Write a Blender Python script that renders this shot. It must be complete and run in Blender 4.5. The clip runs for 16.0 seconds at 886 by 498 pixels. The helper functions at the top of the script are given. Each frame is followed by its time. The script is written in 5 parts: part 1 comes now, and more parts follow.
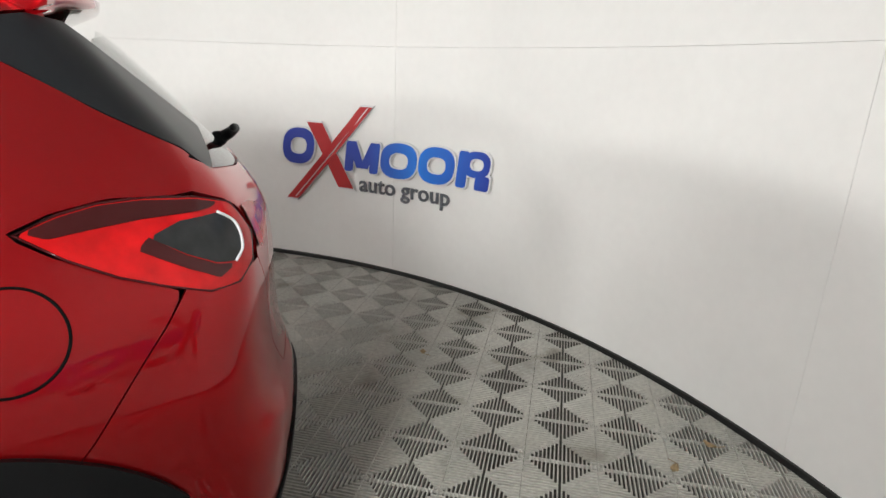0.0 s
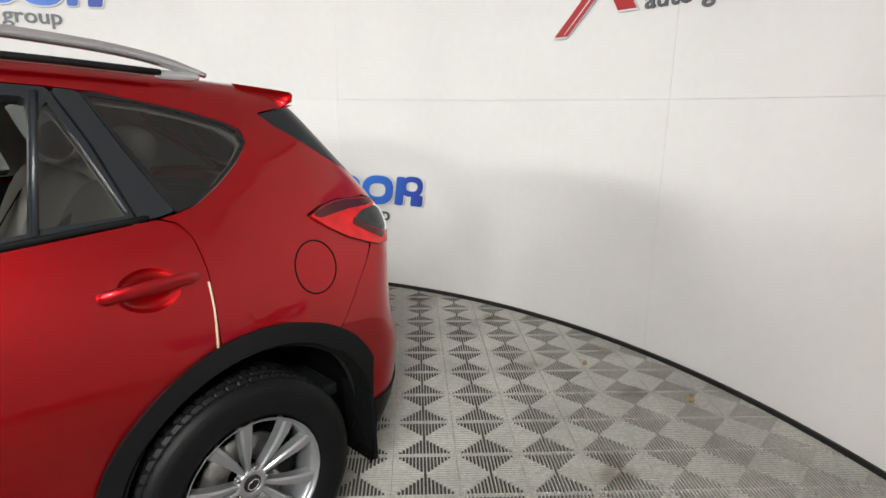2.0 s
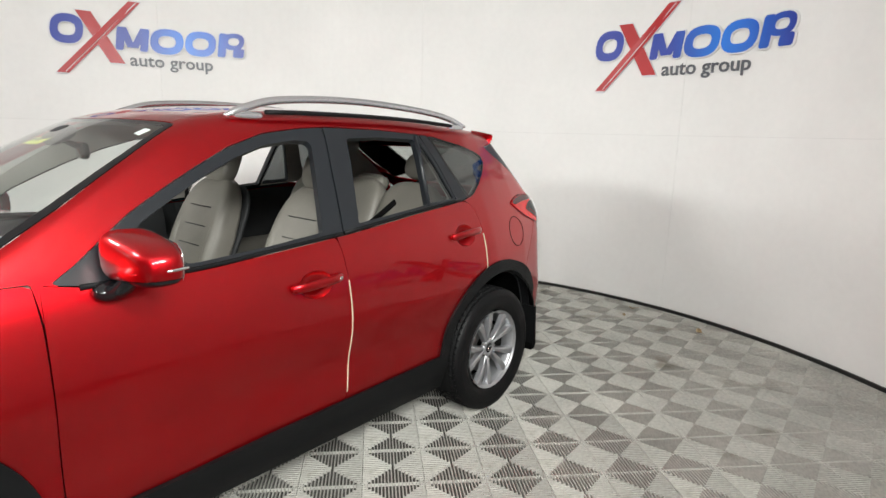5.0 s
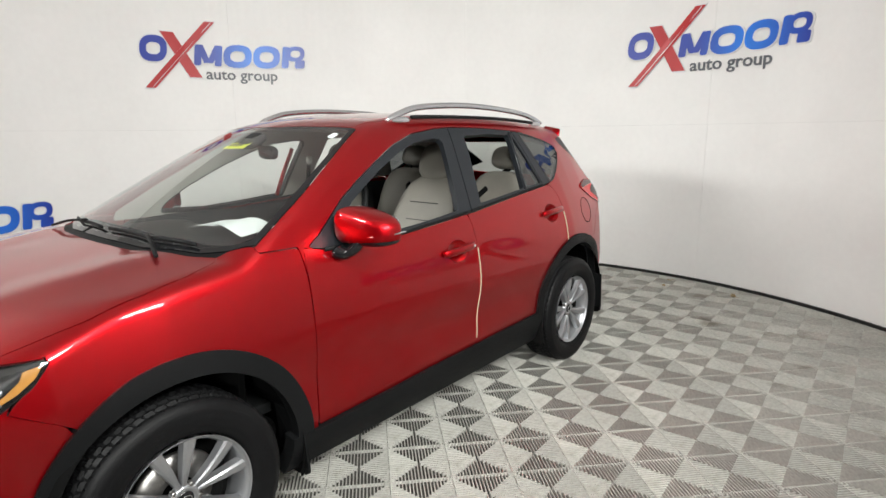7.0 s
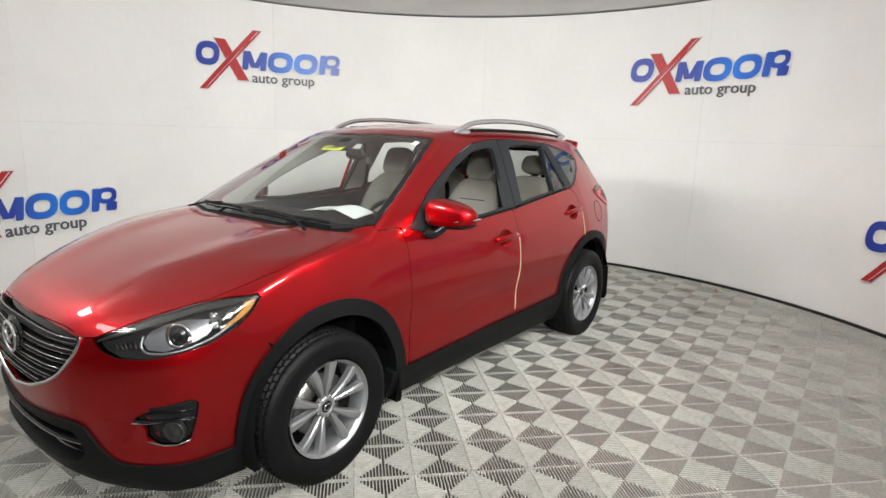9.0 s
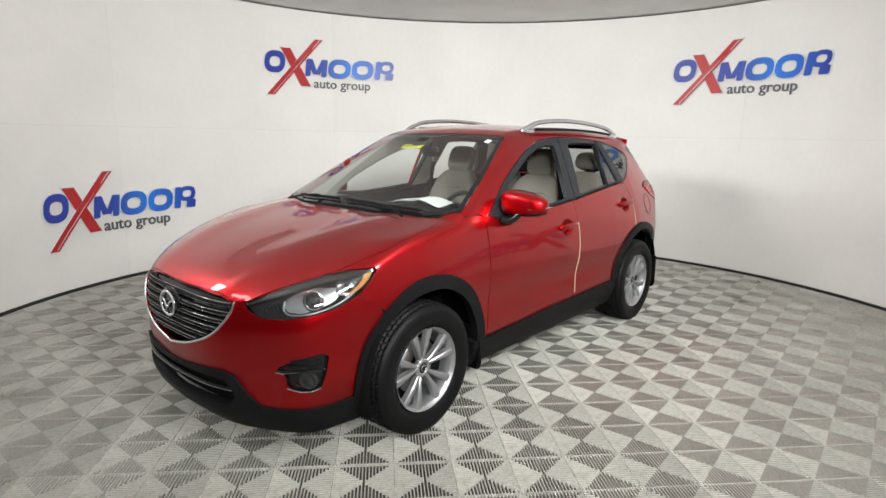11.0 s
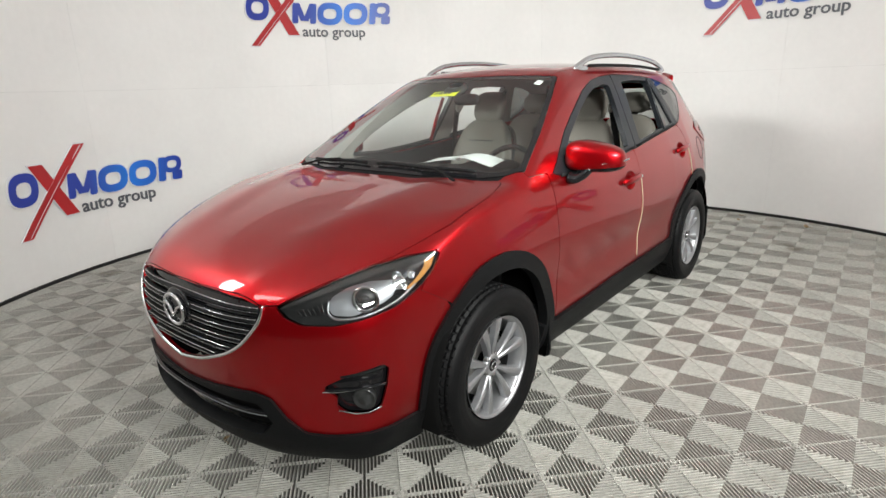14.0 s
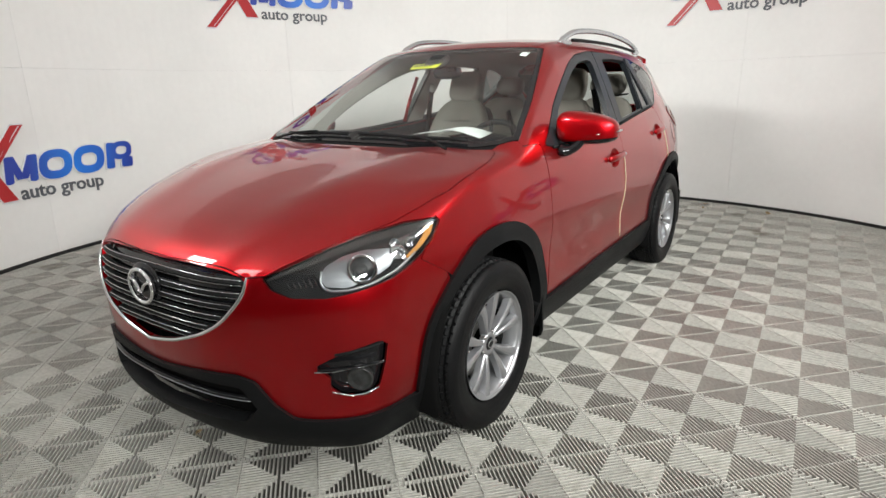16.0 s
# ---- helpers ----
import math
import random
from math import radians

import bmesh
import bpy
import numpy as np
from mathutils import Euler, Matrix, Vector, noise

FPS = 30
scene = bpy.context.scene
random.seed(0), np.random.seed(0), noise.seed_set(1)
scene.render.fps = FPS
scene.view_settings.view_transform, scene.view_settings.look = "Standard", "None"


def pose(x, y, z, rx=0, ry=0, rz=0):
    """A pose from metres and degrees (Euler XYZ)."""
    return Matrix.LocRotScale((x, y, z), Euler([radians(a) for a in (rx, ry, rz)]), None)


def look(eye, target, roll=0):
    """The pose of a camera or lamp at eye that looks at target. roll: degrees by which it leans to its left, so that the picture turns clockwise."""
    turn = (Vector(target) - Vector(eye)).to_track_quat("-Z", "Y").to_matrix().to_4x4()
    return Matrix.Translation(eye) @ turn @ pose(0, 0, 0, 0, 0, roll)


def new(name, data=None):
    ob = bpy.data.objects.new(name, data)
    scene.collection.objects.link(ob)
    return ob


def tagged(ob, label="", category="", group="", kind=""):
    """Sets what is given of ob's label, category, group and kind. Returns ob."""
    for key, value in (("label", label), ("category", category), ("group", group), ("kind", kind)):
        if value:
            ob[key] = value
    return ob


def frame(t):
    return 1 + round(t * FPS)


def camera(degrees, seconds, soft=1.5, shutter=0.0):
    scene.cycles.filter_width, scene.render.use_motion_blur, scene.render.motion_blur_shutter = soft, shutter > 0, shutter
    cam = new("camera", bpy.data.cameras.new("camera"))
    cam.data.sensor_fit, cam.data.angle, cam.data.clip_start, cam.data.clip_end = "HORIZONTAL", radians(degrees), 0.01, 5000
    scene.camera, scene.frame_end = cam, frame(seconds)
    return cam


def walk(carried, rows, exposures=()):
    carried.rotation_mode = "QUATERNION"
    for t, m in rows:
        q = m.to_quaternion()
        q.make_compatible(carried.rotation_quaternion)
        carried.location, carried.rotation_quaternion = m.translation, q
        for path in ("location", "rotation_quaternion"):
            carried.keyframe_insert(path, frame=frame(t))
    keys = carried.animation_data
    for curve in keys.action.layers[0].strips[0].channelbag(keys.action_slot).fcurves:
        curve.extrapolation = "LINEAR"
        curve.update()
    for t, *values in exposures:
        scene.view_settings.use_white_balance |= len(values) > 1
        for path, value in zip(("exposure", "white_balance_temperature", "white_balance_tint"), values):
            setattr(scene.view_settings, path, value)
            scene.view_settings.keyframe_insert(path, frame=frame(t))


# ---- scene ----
cam = camera(75.7, 16.0)
PATH = [
    (0, (-1.781, 1.873, 1.438), (-2.784, 0.244, 0.852), 2.4),
    (0.5, (-1.546, 2.103, 1.444), (-2.682, 0.549, 0.901), 0.9),
    (1, (-1.297, 2.209, 1.483), (-2.514, 0.72, 0.934), 1.1),
    (1.1, (-1.231, 2.262, 1.488), (-2.455, 0.767, 0.97), 0.2),
    (1.5, (-0.938, 2.23, 1.5), (-2.27, 0.823, 1.005), 0.8),
    (2, (-0.605, 2.385, 1.503), (-2.006, 1.036, 1.038), 0.9),
    (2.5, (-0.251, 2.526, 1.547), (-1.679, 1.182, 1.154), 1.7),
    (3, (0.056, 2.538, 1.574), (-1.389, 1.194, 1.246), 1.0),
    (3.5, (0.376, 2.57, 1.549), (-1.1, 1.258, 1.228), 0.4),
    (4, (0.681, 2.643, 1.532), (-0.81, 1.364, 1.152), 0.8),
    (4.2, (0.801, 2.652, 1.535), (-0.692, 1.379, 1.151), 1.0),
    (6.3, (1.815, 2.66, 1.579), (0.297, 1.428, 1.159), 1.4),
    (6.5, (1.884, 2.67, 1.572), (0.375, 1.426, 1.15), 0.4),
    (7, (2.11, 2.625, 1.548), (0.608, 1.366, 1.147), -0.6),
    (7.5, (2.31, 2.577, 1.523), (0.808, 1.315, 1.135), -0.1),
    (8, (2.464, 2.627, 1.531), (0.955, 1.385, 1.106), 0.6),
    (8.5, (2.727, 2.736, 1.557), (1.209, 1.502, 1.142), 1.9),
    (9, (2.954, 2.766, 1.595), (1.413, 1.554, 1.201), 1.7),
    (9.2, (3.06, 2.733, 1.599), (1.513, 1.521, 1.226), 1.4),
    (11.3, (3.476, 2.828, 1.555), (2.002, 1.533, 1.168), 1.0),
    (11.5, (3.487, 2.833, 1.524), (2.009, 1.54, 1.147), 0.9),
    (12, (3.515, 2.777, 1.501), (2.025, 1.514, 1.069), 1.3),
    (12.5, (3.521, 2.569, 1.495), (1.998, 1.357, 1.036), 1.7),
    (13, (3.497, 2.42, 1.542), (1.972, 1.222, 1.05), 0.4),
    (13.5, (3.368, 2.275, 1.531), (1.875, 1.058, 0.994), -1.6),
    (14, (3.238, 2.156, 1.533), (1.758, 0.927, 0.986), -1.9),
    (14.5, (3.217, 2.054, 1.499), (1.712, 0.852, 0.961), -1.8),
    (15, (3.226, 1.964, 1.464), (1.676, 0.814, 0.94), -1.4),
    (15.5, (3.24, 1.944, 1.416), (1.671, 0.833, 0.866), -0.8),
    (16, (3.248, 1.951, 1.379), (1.67, 0.85, 0.832), -1.2),
]
walk(cam, [(t, look(eye, target, roll)) for t, eye, target, roll in PATH])

# ---------------------------------------------------------------- light
world = bpy.data.worlds.new("world")
world.use_nodes = True
scene.world = world
world.node_tree.nodes["Background"].inputs[0].default_value = (0.75, 0.82, 1.0, 1)
world.node_tree.nodes["Background"].inputs[1].default_value = 0.15

CENTRE, RADIUS, TOP = Vector((-0.02, 0.19, 0)), 4.05, 3.11
scene.view_settings.exposure = 0.0


# ---------------------------------------------------------------- materials
def material(name, colour, rough=0.5, metal=0.0, coat=0.0, vary=0.0, scale=6.0, grain=0.0, fine=60.0, bump_by=0.0, rough_by=0.0, coat_rough=0.03, islands=0.0, objects=0.0, second=None, spec=0.5):
    """A surface: its colour varies by a coarse and a fine noise, its gloss and relief by the fine one."""
    m = bpy.data.materials.new(name)
    m.use_nodes = True
    nodes, links = m.node_tree.nodes, m.node_tree.links
    b = nodes["Principled BSDF"]
    b.inputs["Roughness"].default_value, b.inputs["Metallic"].default_value = rough, metal
    b.inputs["Coat Weight"].default_value, b.inputs["Coat Roughness"].default_value = coat, coat_rough
    b.inputs["Specular IOR Level"].default_value = spec
    b.inputs["Base Color"].default_value = (*colour, 1)
    place = nodes.new("ShaderNodeTexCoord")

    def noise_at(size, detail=4):
        n = nodes.new("ShaderNodeTexNoise")
        n.inputs["Scale"].default_value, n.inputs["Detail"].default_value = size, detail
        links.new(place.outputs["Object"], n.inputs["Vector"])
        return n.outputs["Fac"]

    def spread(fac, low, high):
        r = nodes.new("ShaderNodeMapRange")
        r.inputs[1].default_value, r.inputs[2].default_value, r.inputs[3].default_value, r.inputs[4].default_value = 0.3, 0.7, low, high
        links.new(fac, r.inputs[0])
        return r.outputs[0]

    def times(a, c):
        n = nodes.new("ShaderNodeMath")
        n.operation = "MULTIPLY"
        links.new(a, n.inputs[0]), links.new(c, n.inputs[1])
        return n.outputs[0]

    value = None
    for amount, source in ((vary, lambda: noise_at(scale)), (grain, lambda: noise_at(fine, 6)), (objects, lambda: nodes.new("ShaderNodeObjectInfo").outputs["Random"]), (islands, lambda: nodes.new("ShaderNodeNewGeometry").outputs["Random Per Island"])):
        if amount:
            s = spread(source(), 1 - amount, 1 + amount)
            value = times(value, s) if value else s
    if value:
        h = nodes.new("ShaderNodeHueSaturation")
        h.inputs["Color"].default_value = (*colour, 1)
        links.new(value, h.inputs["Value"])
        links.new(h.outputs[0], b.inputs["Base Color"])
    if second:
        mix = nodes.new("ShaderNodeMix")
        mix.data_type = "RGBA"
        mix.inputs[7].default_value = (*second[0], 1)
        if value:
            links.new(h.outputs[0], mix.inputs[6])
        else:
            mix.inputs[6].default_value = (*colour, 1)
        r = nodes.new("ShaderNodeMapRange")
        r.inputs[1].default_value, r.inputs[2].default_value = second[2], second[2] + 0.12
        links.new(noise_at(second[1], 6), r.inputs[0])
        links.new(r.outputs[0], mix.inputs[0])
        links.new(mix.outputs[2], b.inputs["Base Color"])
    if rough_by:
        links.new(spread(noise_at(fine * 0.3), rough - rough_by, rough + rough_by), b.inputs["Roughness"])
    if bump_by:
        u = nodes.new("ShaderNodeBump")
        u.inputs["Strength"].default_value, u.inputs["Distance"].default_value = 1.0, bump_by
        links.new(noise_at(fine, 5), u.inputs["Height"])
        links.new(u.outputs[0], b.inputs["Normal"])
    return m


def glass(name, colour, mix=0.5, rough=0.0):
    """Thin glass: part of the light goes straight through, tinted, the rest is a clear gloss that grows towards grazing view."""
    m = bpy.data.materials.new(name)
    m.use_nodes = True
    nodes, links = m.node_tree.nodes, m.node_tree.links
    nodes.remove(nodes["Principled BSDF"])
    t, g, f, x = nodes.new("ShaderNodeBsdfTransparent"), nodes.new("ShaderNodeBsdfGlossy"), nodes.new("ShaderNodeLayerWeight"), nodes.new("ShaderNodeMixShader")
    power, scale = nodes.new("ShaderNodeMath"), nodes.new("ShaderNodeMapRange")
    t.inputs[0].default_value, g.inputs["Roughness"].default_value, f.inputs[0].default_value = (*colour, 1), rough, 0.5
    g.inputs[0].default_value = (mix, mix, mix, 1)
    power.operation, power.inputs[1].default_value = "POWER", 4.0
    scale.inputs[3].default_value, scale.inputs[4].default_value = 0.085, 1.0
    links.new(f.outputs["Facing"], power.inputs[0]), links.new(power.outputs[0], scale.inputs[0]), links.new(scale.outputs[0], x.inputs[0])
    links.new(t.outputs[0], x.inputs[1]), links.new(g.outputs[0], x.inputs[2])
    links.new(x.outputs[0], nodes["Material Output"].inputs[0])
    return m


def glowing(name, colour, strength):
    m = bpy.data.materials.new(name)
    m.use_nodes = True
    b = m.node_tree.nodes["Principled BSDF"]
    b.inputs["Base Color"].default_value = (*colour, 1)
    b.inputs["Emission Color"].default_value, b.inputs["Emission Strength"].default_value = (*colour, 1), strength
    return m


PAINT = material("red_metallic_paint", (0.43, 0.0013, 0.0055), rough=0.33, metal=0.9, coat=1.0, vary=0.05, scale=3, grain=0.06, fine=900, coat_rough=0.015)
PAINT.node_tree.nodes["Principled BSDF"].inputs["Coat IOR"].default_value = 1.43
BLACK_TRIM = material("grained_black_plastic", (0.0065, 0.0068, 0.0072), spec=0.12, rough=0.5, vary=0.12, scale=5, grain=0.15, fine=500, bump_by=0.0006)
SATIN_BLACK = material("satin_black_film", (0.013, 0.0148, 0.0175), spec=0.32, rough=0.32, vary=0.06, scale=4, grain=0.05, fine=300)
GLOSS_BLACK = material("gloss_black_plastic", (0.008, 0.008, 0.009), rough=0.08, grain=0.05, fine=200)
# near-black: the deep shade of wheel wells and intakes is put into the colour
DARK = material("recess_shade_and_black_parts", (0.0028, 0.0028, 0.0028), spec=0.1, rough=0.9, vary=0.2, scale=8)
RUBBER = material("tyre_rubber", (0.006, 0.006, 0.0064), spec=0.13, rough=0.45, vary=0.15, scale=7, grain=0.2, fine=220, bump_by=0.0005)
ALLOY = material("silver_alloy", (0.40, 0.405, 0.42), rough=0.36, metal=0.8, vary=0.05, grain=0.05, fine=400, coat=0.3)
CHROME = material("chrome", (0.82, 0.83, 0.85), rough=0.07, metal=1.0, vary=0.03)
RAIL = material("satin_silver_rail", (0.60, 0.61, 0.63), rough=0.25, metal=0.9, vary=0.06, scale=4, grain=0.05, fine=300)
STEEL = material("brake_steel", (0.30, 0.29, 0.28), rough=0.35, metal=0.9, vary=0.2, scale=20, grain=0.1, fine=200)
LEATHER = material("beige_leather", (0.155, 0.145, 0.125), rough=0.45, vary=0.08, scale=7, grain=0.08, fine=350, bump_by=0.0008)
CABIN = material("charcoal_cabin_plastic", (0.014, 0.0148, 0.0155), spec=0.3, rough=0.6, vary=0.12, scale=6, grain=0.1, fine=400, bump_by=0.0006)
LINER = material("grey_headliner_cloth", (0.34, 0.325, 0.295), rough=0.9, vary=0.05, grain=0.1, fine=700)
GUARD = material("cream_door_guard", (0.47, 0.38, 0.27), rough=0.5, vary=0.06, grain=0.05)
PAPER = material("white_paper", (0.78, 0.80, 0.80), rough=0.8, vary=0.03, scale=9)
YELLOW = material("yellow_tag", (0.75, 0.78, 0.03), rough=0.6, vary=0.04)
INK = material("dark_ink", (0.03, 0.03, 0.05), rough=0.6, vary=0.05)
AMBER = material("amber_reflector", (0.55, 0.26, 0.06), rough=0.15, vary=0.1, scale=60, coat=1.0)
LAMP_RED = material("red_lamp_plastic", (0.56, 0.005, 0.007), rough=0.16, vary=0.22, scale=22, coat=0.3, spec=0.3)
LAMP_DARK = material("smoked_lamp_plastic", (0.05, 0.006, 0.007), rough=0.16, vary=0.10, scale=10, coat=0.3, spec=0.3)
SMOKED_INSERT = material("smoked_clear_insert", (0.026, 0.028, 0.029), rough=0.14, vary=0.2, scale=30, spec=0.3)
LAMP_BAND = material("grey_lamp_band", (0.045, 0.045, 0.043), rough=0.2, metal=0.3, vary=0.1, scale=20)
LAMP_CLEAR = material("clear_lamp_insert", (0.035, 0.036, 0.036), rough=0.14, metal=0.3, vary=0.3, scale=40)
WINDSCREEN_GLASS = glass("windscreen_glass", (0.80, 0.86, 0.83), 1.0)
REAR_GLASS_TINT = glass("light_tinted_glass", (0.46, 0.49, 0.47), 1.0)
TINTED_GLASS = glass("tinted_glass", (0.16, 0.17, 0.17), 1.0)
LENS_GLASS = glass("lamp_lens", (0.90, 0.92, 0.93), 1.0)
WALL = material("white_wall_panel", (0.80, 0.79, 0.775), rough=0.55, vary=0.03, scale=1.3, objects=0.014, grain=0.012, fine=18, bump_by=0.0004, rough_by=0.06)
SEAM = material("shadow_gap", (0.5, 0.49, 0.48), rough=0.8, vary=0.1)
BASE_BLACK = material("black_rubber_base", (0.012, 0.012, 0.012), rough=0.5, vary=0.2, scale=4)
CEILING = material("grey_ceiling_board", (0.80, 0.795, 0.785), rough=0.85, vary=0.05, scale=1.5, grain=0.03)
TILE = material("grey_floor_tile", (0.42, 0.412, 0.378), rough=0.6, spec=0.15, vary=0.14, scale=2.3, grain=0.14, fine=45, objects=0.07, rough_by=0.1, second=((0.27, 0.25, 0.212), 3.1, 0.62))
SLAB = material("dark_concrete", (0.065, 0.062, 0.055), rough=0.9, vary=0.2, scale=3, grain=0.2, fine=50)
ROOM = material("grey_room_paint", (0.45, 0.45, 0.44), rough=0.8, vary=0.05, scale=1)
LEAF = material("dry_leaf", (0.30, 0.22, 0.12), rough=0.8, vary=0.2, scale=40)
LOGO_RED = material("red_sign_face", (0.42, 0.018, 0.022), rough=0.35, vary=0.06, scale=4)
LOGO_WHITE = material("white_sign_edge", (0.72, 0.72, 0.74), rough=0.5, vary=0.03)
LOGO_GREY = material("grey_sign_face", (0.10, 0.105, 0.12), rough=0.4, vary=0.05)


def blue_fade():
    """The sign's print: navy at both ends, bright blue in the middle."""
    m = material("blue_sign_face", (0.02, 0.05, 0.35), rough=0.35)
    nodes, links = m.node_tree.nodes, m.node_tree.links
    place, split, ramp = nodes.new("ShaderNodeTexCoord"), nodes.new("ShaderNodeSeparateXYZ"), nodes.new("ShaderNodeValToRGB")
    links.new(place.outputs["Object"], split.inputs[0])
    r = nodes.new("ShaderNodeMapRange")
    r.inputs[1].default_value, r.inputs[2].default_value = -0.9, 0.9
    links.new(split.outputs[0], r.inputs[0]), links.new(r.outputs[0], ramp.inputs[0])
    e = ramp.color_ramp.elements
    e[0].position, e[0].color = 0.0, (0.022, 0.045, 0.33, 1)
    e[1].position, e[1].color = 1.0, (0.018, 0.035, 0.30, 1)
    for at, c in ((0.42, (0.03, 0.06, 0.36, 1)), (0.66, (0.02, 0.19, 0.72, 1)), (0.80, (0.02, 0.13, 0.58, 1))):
        e.new(at).color = c
    links.new(ramp.outputs[0], m.node_tree.nodes["Principled BSDF"].inputs["Base Color"])
    return m


LOGO_BLUE = blue_fade()
LED = glowing("led_panel", (1.0, 0.99, 0.96), 12.0)


# ---------------------------------------------------------------- mesh helpers
def mesh_object(name, V, F, mat, parent=None, label="", smooth=True):
    me = bpy.data.meshes.new(name)
    me.from_pydata([tuple(map(float, v)) for v in V], [], [tuple(f) for f in F])
    me.materials.append(mat)
    if smooth:
        me.shade_smooth()
    ob = new(name, me)
    if parent is not None:
        ob.parent = parent
    return tagged(ob, label)


def part(name, bm, mat, parent, label="", smooth=False):
    me = bpy.data.meshes.new(name)
    bm.to_mesh(me)
    bm.free()
    me.materials.append(mat)
    if smooth:
        me.shade_smooth()
    ob = new(name, me)
    ob.parent = parent
    return tagged(ob, label)


def thing(name, label, category, at=None, group="", kind=""):
    ob = new(name)
    ob.empty_display_size = 0.1
    if at is not None:
        ob.matrix_basis = at
    return tagged(ob, label, category, group, kind)


def box(size, at=(0, 0, 0), bevel=0.0, turn=None, segments=2):
    bm = bmesh.new()
    bmesh.ops.create_cube(bm, size=1.0)
    bmesh.ops.scale(bm, vec=size, verts=bm.verts)
    if bevel:
        bmesh.ops.bevel(bm, geom=bm.edges[:], offset=bevel, segments=segments, affect="EDGES", profile=0.5)
    if turn:
        bmesh.ops.transform(bm, matrix=turn, verts=bm.verts)
    bmesh.ops.translate(bm, vec=at, verts=bm.verts)
    return bm


def sweep(points, rx, ry=None, n=10, closed=False, up=(0, 0, 1), taper=None):
    """A bar of oval section along a line of points: vertices and faces."""
    P = [Vector(p) for p in points]
    ry = rx if ry is None else ry
    V, F = [], []
    k = len(P)
    for i, p in enumerate(P):
        a, c = (P[i - 1], P[(i + 1) % k]) if closed else (P[max(i - 1, 0)], P[min(i + 1, k - 1)])
        t = (c - a).normalized()
        s = t.cross(Vector(up)).normalized()
        u = s.cross(t)
        w = taper[i] if taper else 1.0
        for j in range(n):
            an = 2 * math.pi * j / n
            V.append(p + s * (rx * w * math.cos(an)) + u * (ry * w * math.sin(an)))
    for i in range(k if closed else k - 1):
        for j in range(n):
            a, c = i * n, ((i + 1) % k) * n
            F.append((a + j, a + (j + 1) % n, c + (j + 1) % n, c + j))
    if not closed:
        F.append(tuple(range(n - 1, -1, -1)))
        F.append(tuple((k - 1) * n + j for j in range(n)))
    return V, F


def spline(points, n=8, closed=False):
    """A smooth line through points of any dimension."""
    P = [np.array(p, float) for p in points]
    k = len(P)
    out = []
    for i in range(k if closed else k - 1):
        p1, p2 = P[i], P[(i + 1) % k]
        p0 = P[i - 1] if closed or i else 2 * p1 - p2
        p3 = P[(i + 2) % k] if closed or i + 2 < k else 2 * p2 - p1
        for j in range(n):
            t = j / n
            out.append(0.5 * (2 * p1 + (p2 - p0) * t + (2 * p0 - 5 * p1 + 4 * p2 - p3) * t * t + (3 * p1 - p0 - 3 * p2 + p3) * t ** 3))
    if not closed:
        out.append(P[-1])
    return out


def revolve(profile, n=64, a0=0.0, a1=2 * math.pi):
    """A profile of (radius, y) turned round the y axis."""
    full = abs(a1 - a0 - 2 * math.pi) < 1e-6
    k = len(profile)
    V = [(r * math.cos(a0 + (a1 - a0) * i / n), y, r * math.sin(a0 + (a1 - a0) * i / n)) for i in range(n if full else n + 1) for r, y in profile]
    F = []
    for i in range(n):
        for j in range(k - 1):
            a, c = i * k, ((i + 1) % n if full else i + 1) * k
            F.append((a + j, a + j + 1, c + j + 1, c + j))
    return V, F


def puff(size, at, power=2.6, n=20, turn=None, shape=None):
    """A rounded cushion: a superellipsoid, which shape may bend."""
    V, F = [], []
    def sp(v, e):
        return math.copysign(abs(v) ** e, v)
    e = 2 / power
    m = n // 2
    for i in range(m + 1):
        f = -math.pi / 2 + math.pi * i / m
        for j in range(n):
            a = 2 * math.pi * j / n
            v = Vector((size[0] / 2 * sp(math.cos(f), e) * sp(math.cos(a), e), size[1] / 2 * sp(math.cos(f), e) * sp(math.sin(a), e), size[2] / 2 * sp(math.sin(f), e)))
            if shape:
                v = Vector(shape(*v))
            if turn:
                v = turn @ v
            V.append(v + Vector(at))
    for i in range(m):
        for j in range(n):
            F.append((i * n + j, i * n + (j + 1) % n, (i + 1) * n + (j + 1) % n, (i + 1) * n + j))
    return V, F


def joined(*pieces):
    V, F = [], []
    for v, f in pieces:
        k = len(V)
        V += list(v)
        F += [tuple(i + k for i in q) for q in f]
    return V, F


def mirrored(VF):
    V, F = VF
    return [(v[0], -v[1], v[2]) for v in V], [tuple(reversed(f)) for f in F]


def polygon_sd(u, v, poly):
    """Signed distance to a closed outline, above nought inside."""
    P = np.array(poly, float)
    d = np.full(np.shape(u), 1e9)
    inside = np.zeros(np.shape(u), bool)
    for i in range(len(P)):
        (ax, ay), (bx, by) = P[i], P[(i + 1) % len(P)]
        ex, ey = bx - ax, by - ay
        t = np.clip(((u - ax) * ex + (v - ay) * ey) / (ex * ex + ey * ey + 1e-12), 0, 1)
        d = np.minimum(d, (u - ax - t * ex) ** 2 + (v - ay - t * ey) ** 2)
        if ay != by:
            inside ^= ((ay > v) != (by > v)) & (u < ex * (v - ay) / (by - ay) + ax)
    return np.where(inside, 1, -1) * np.sqrt(d)


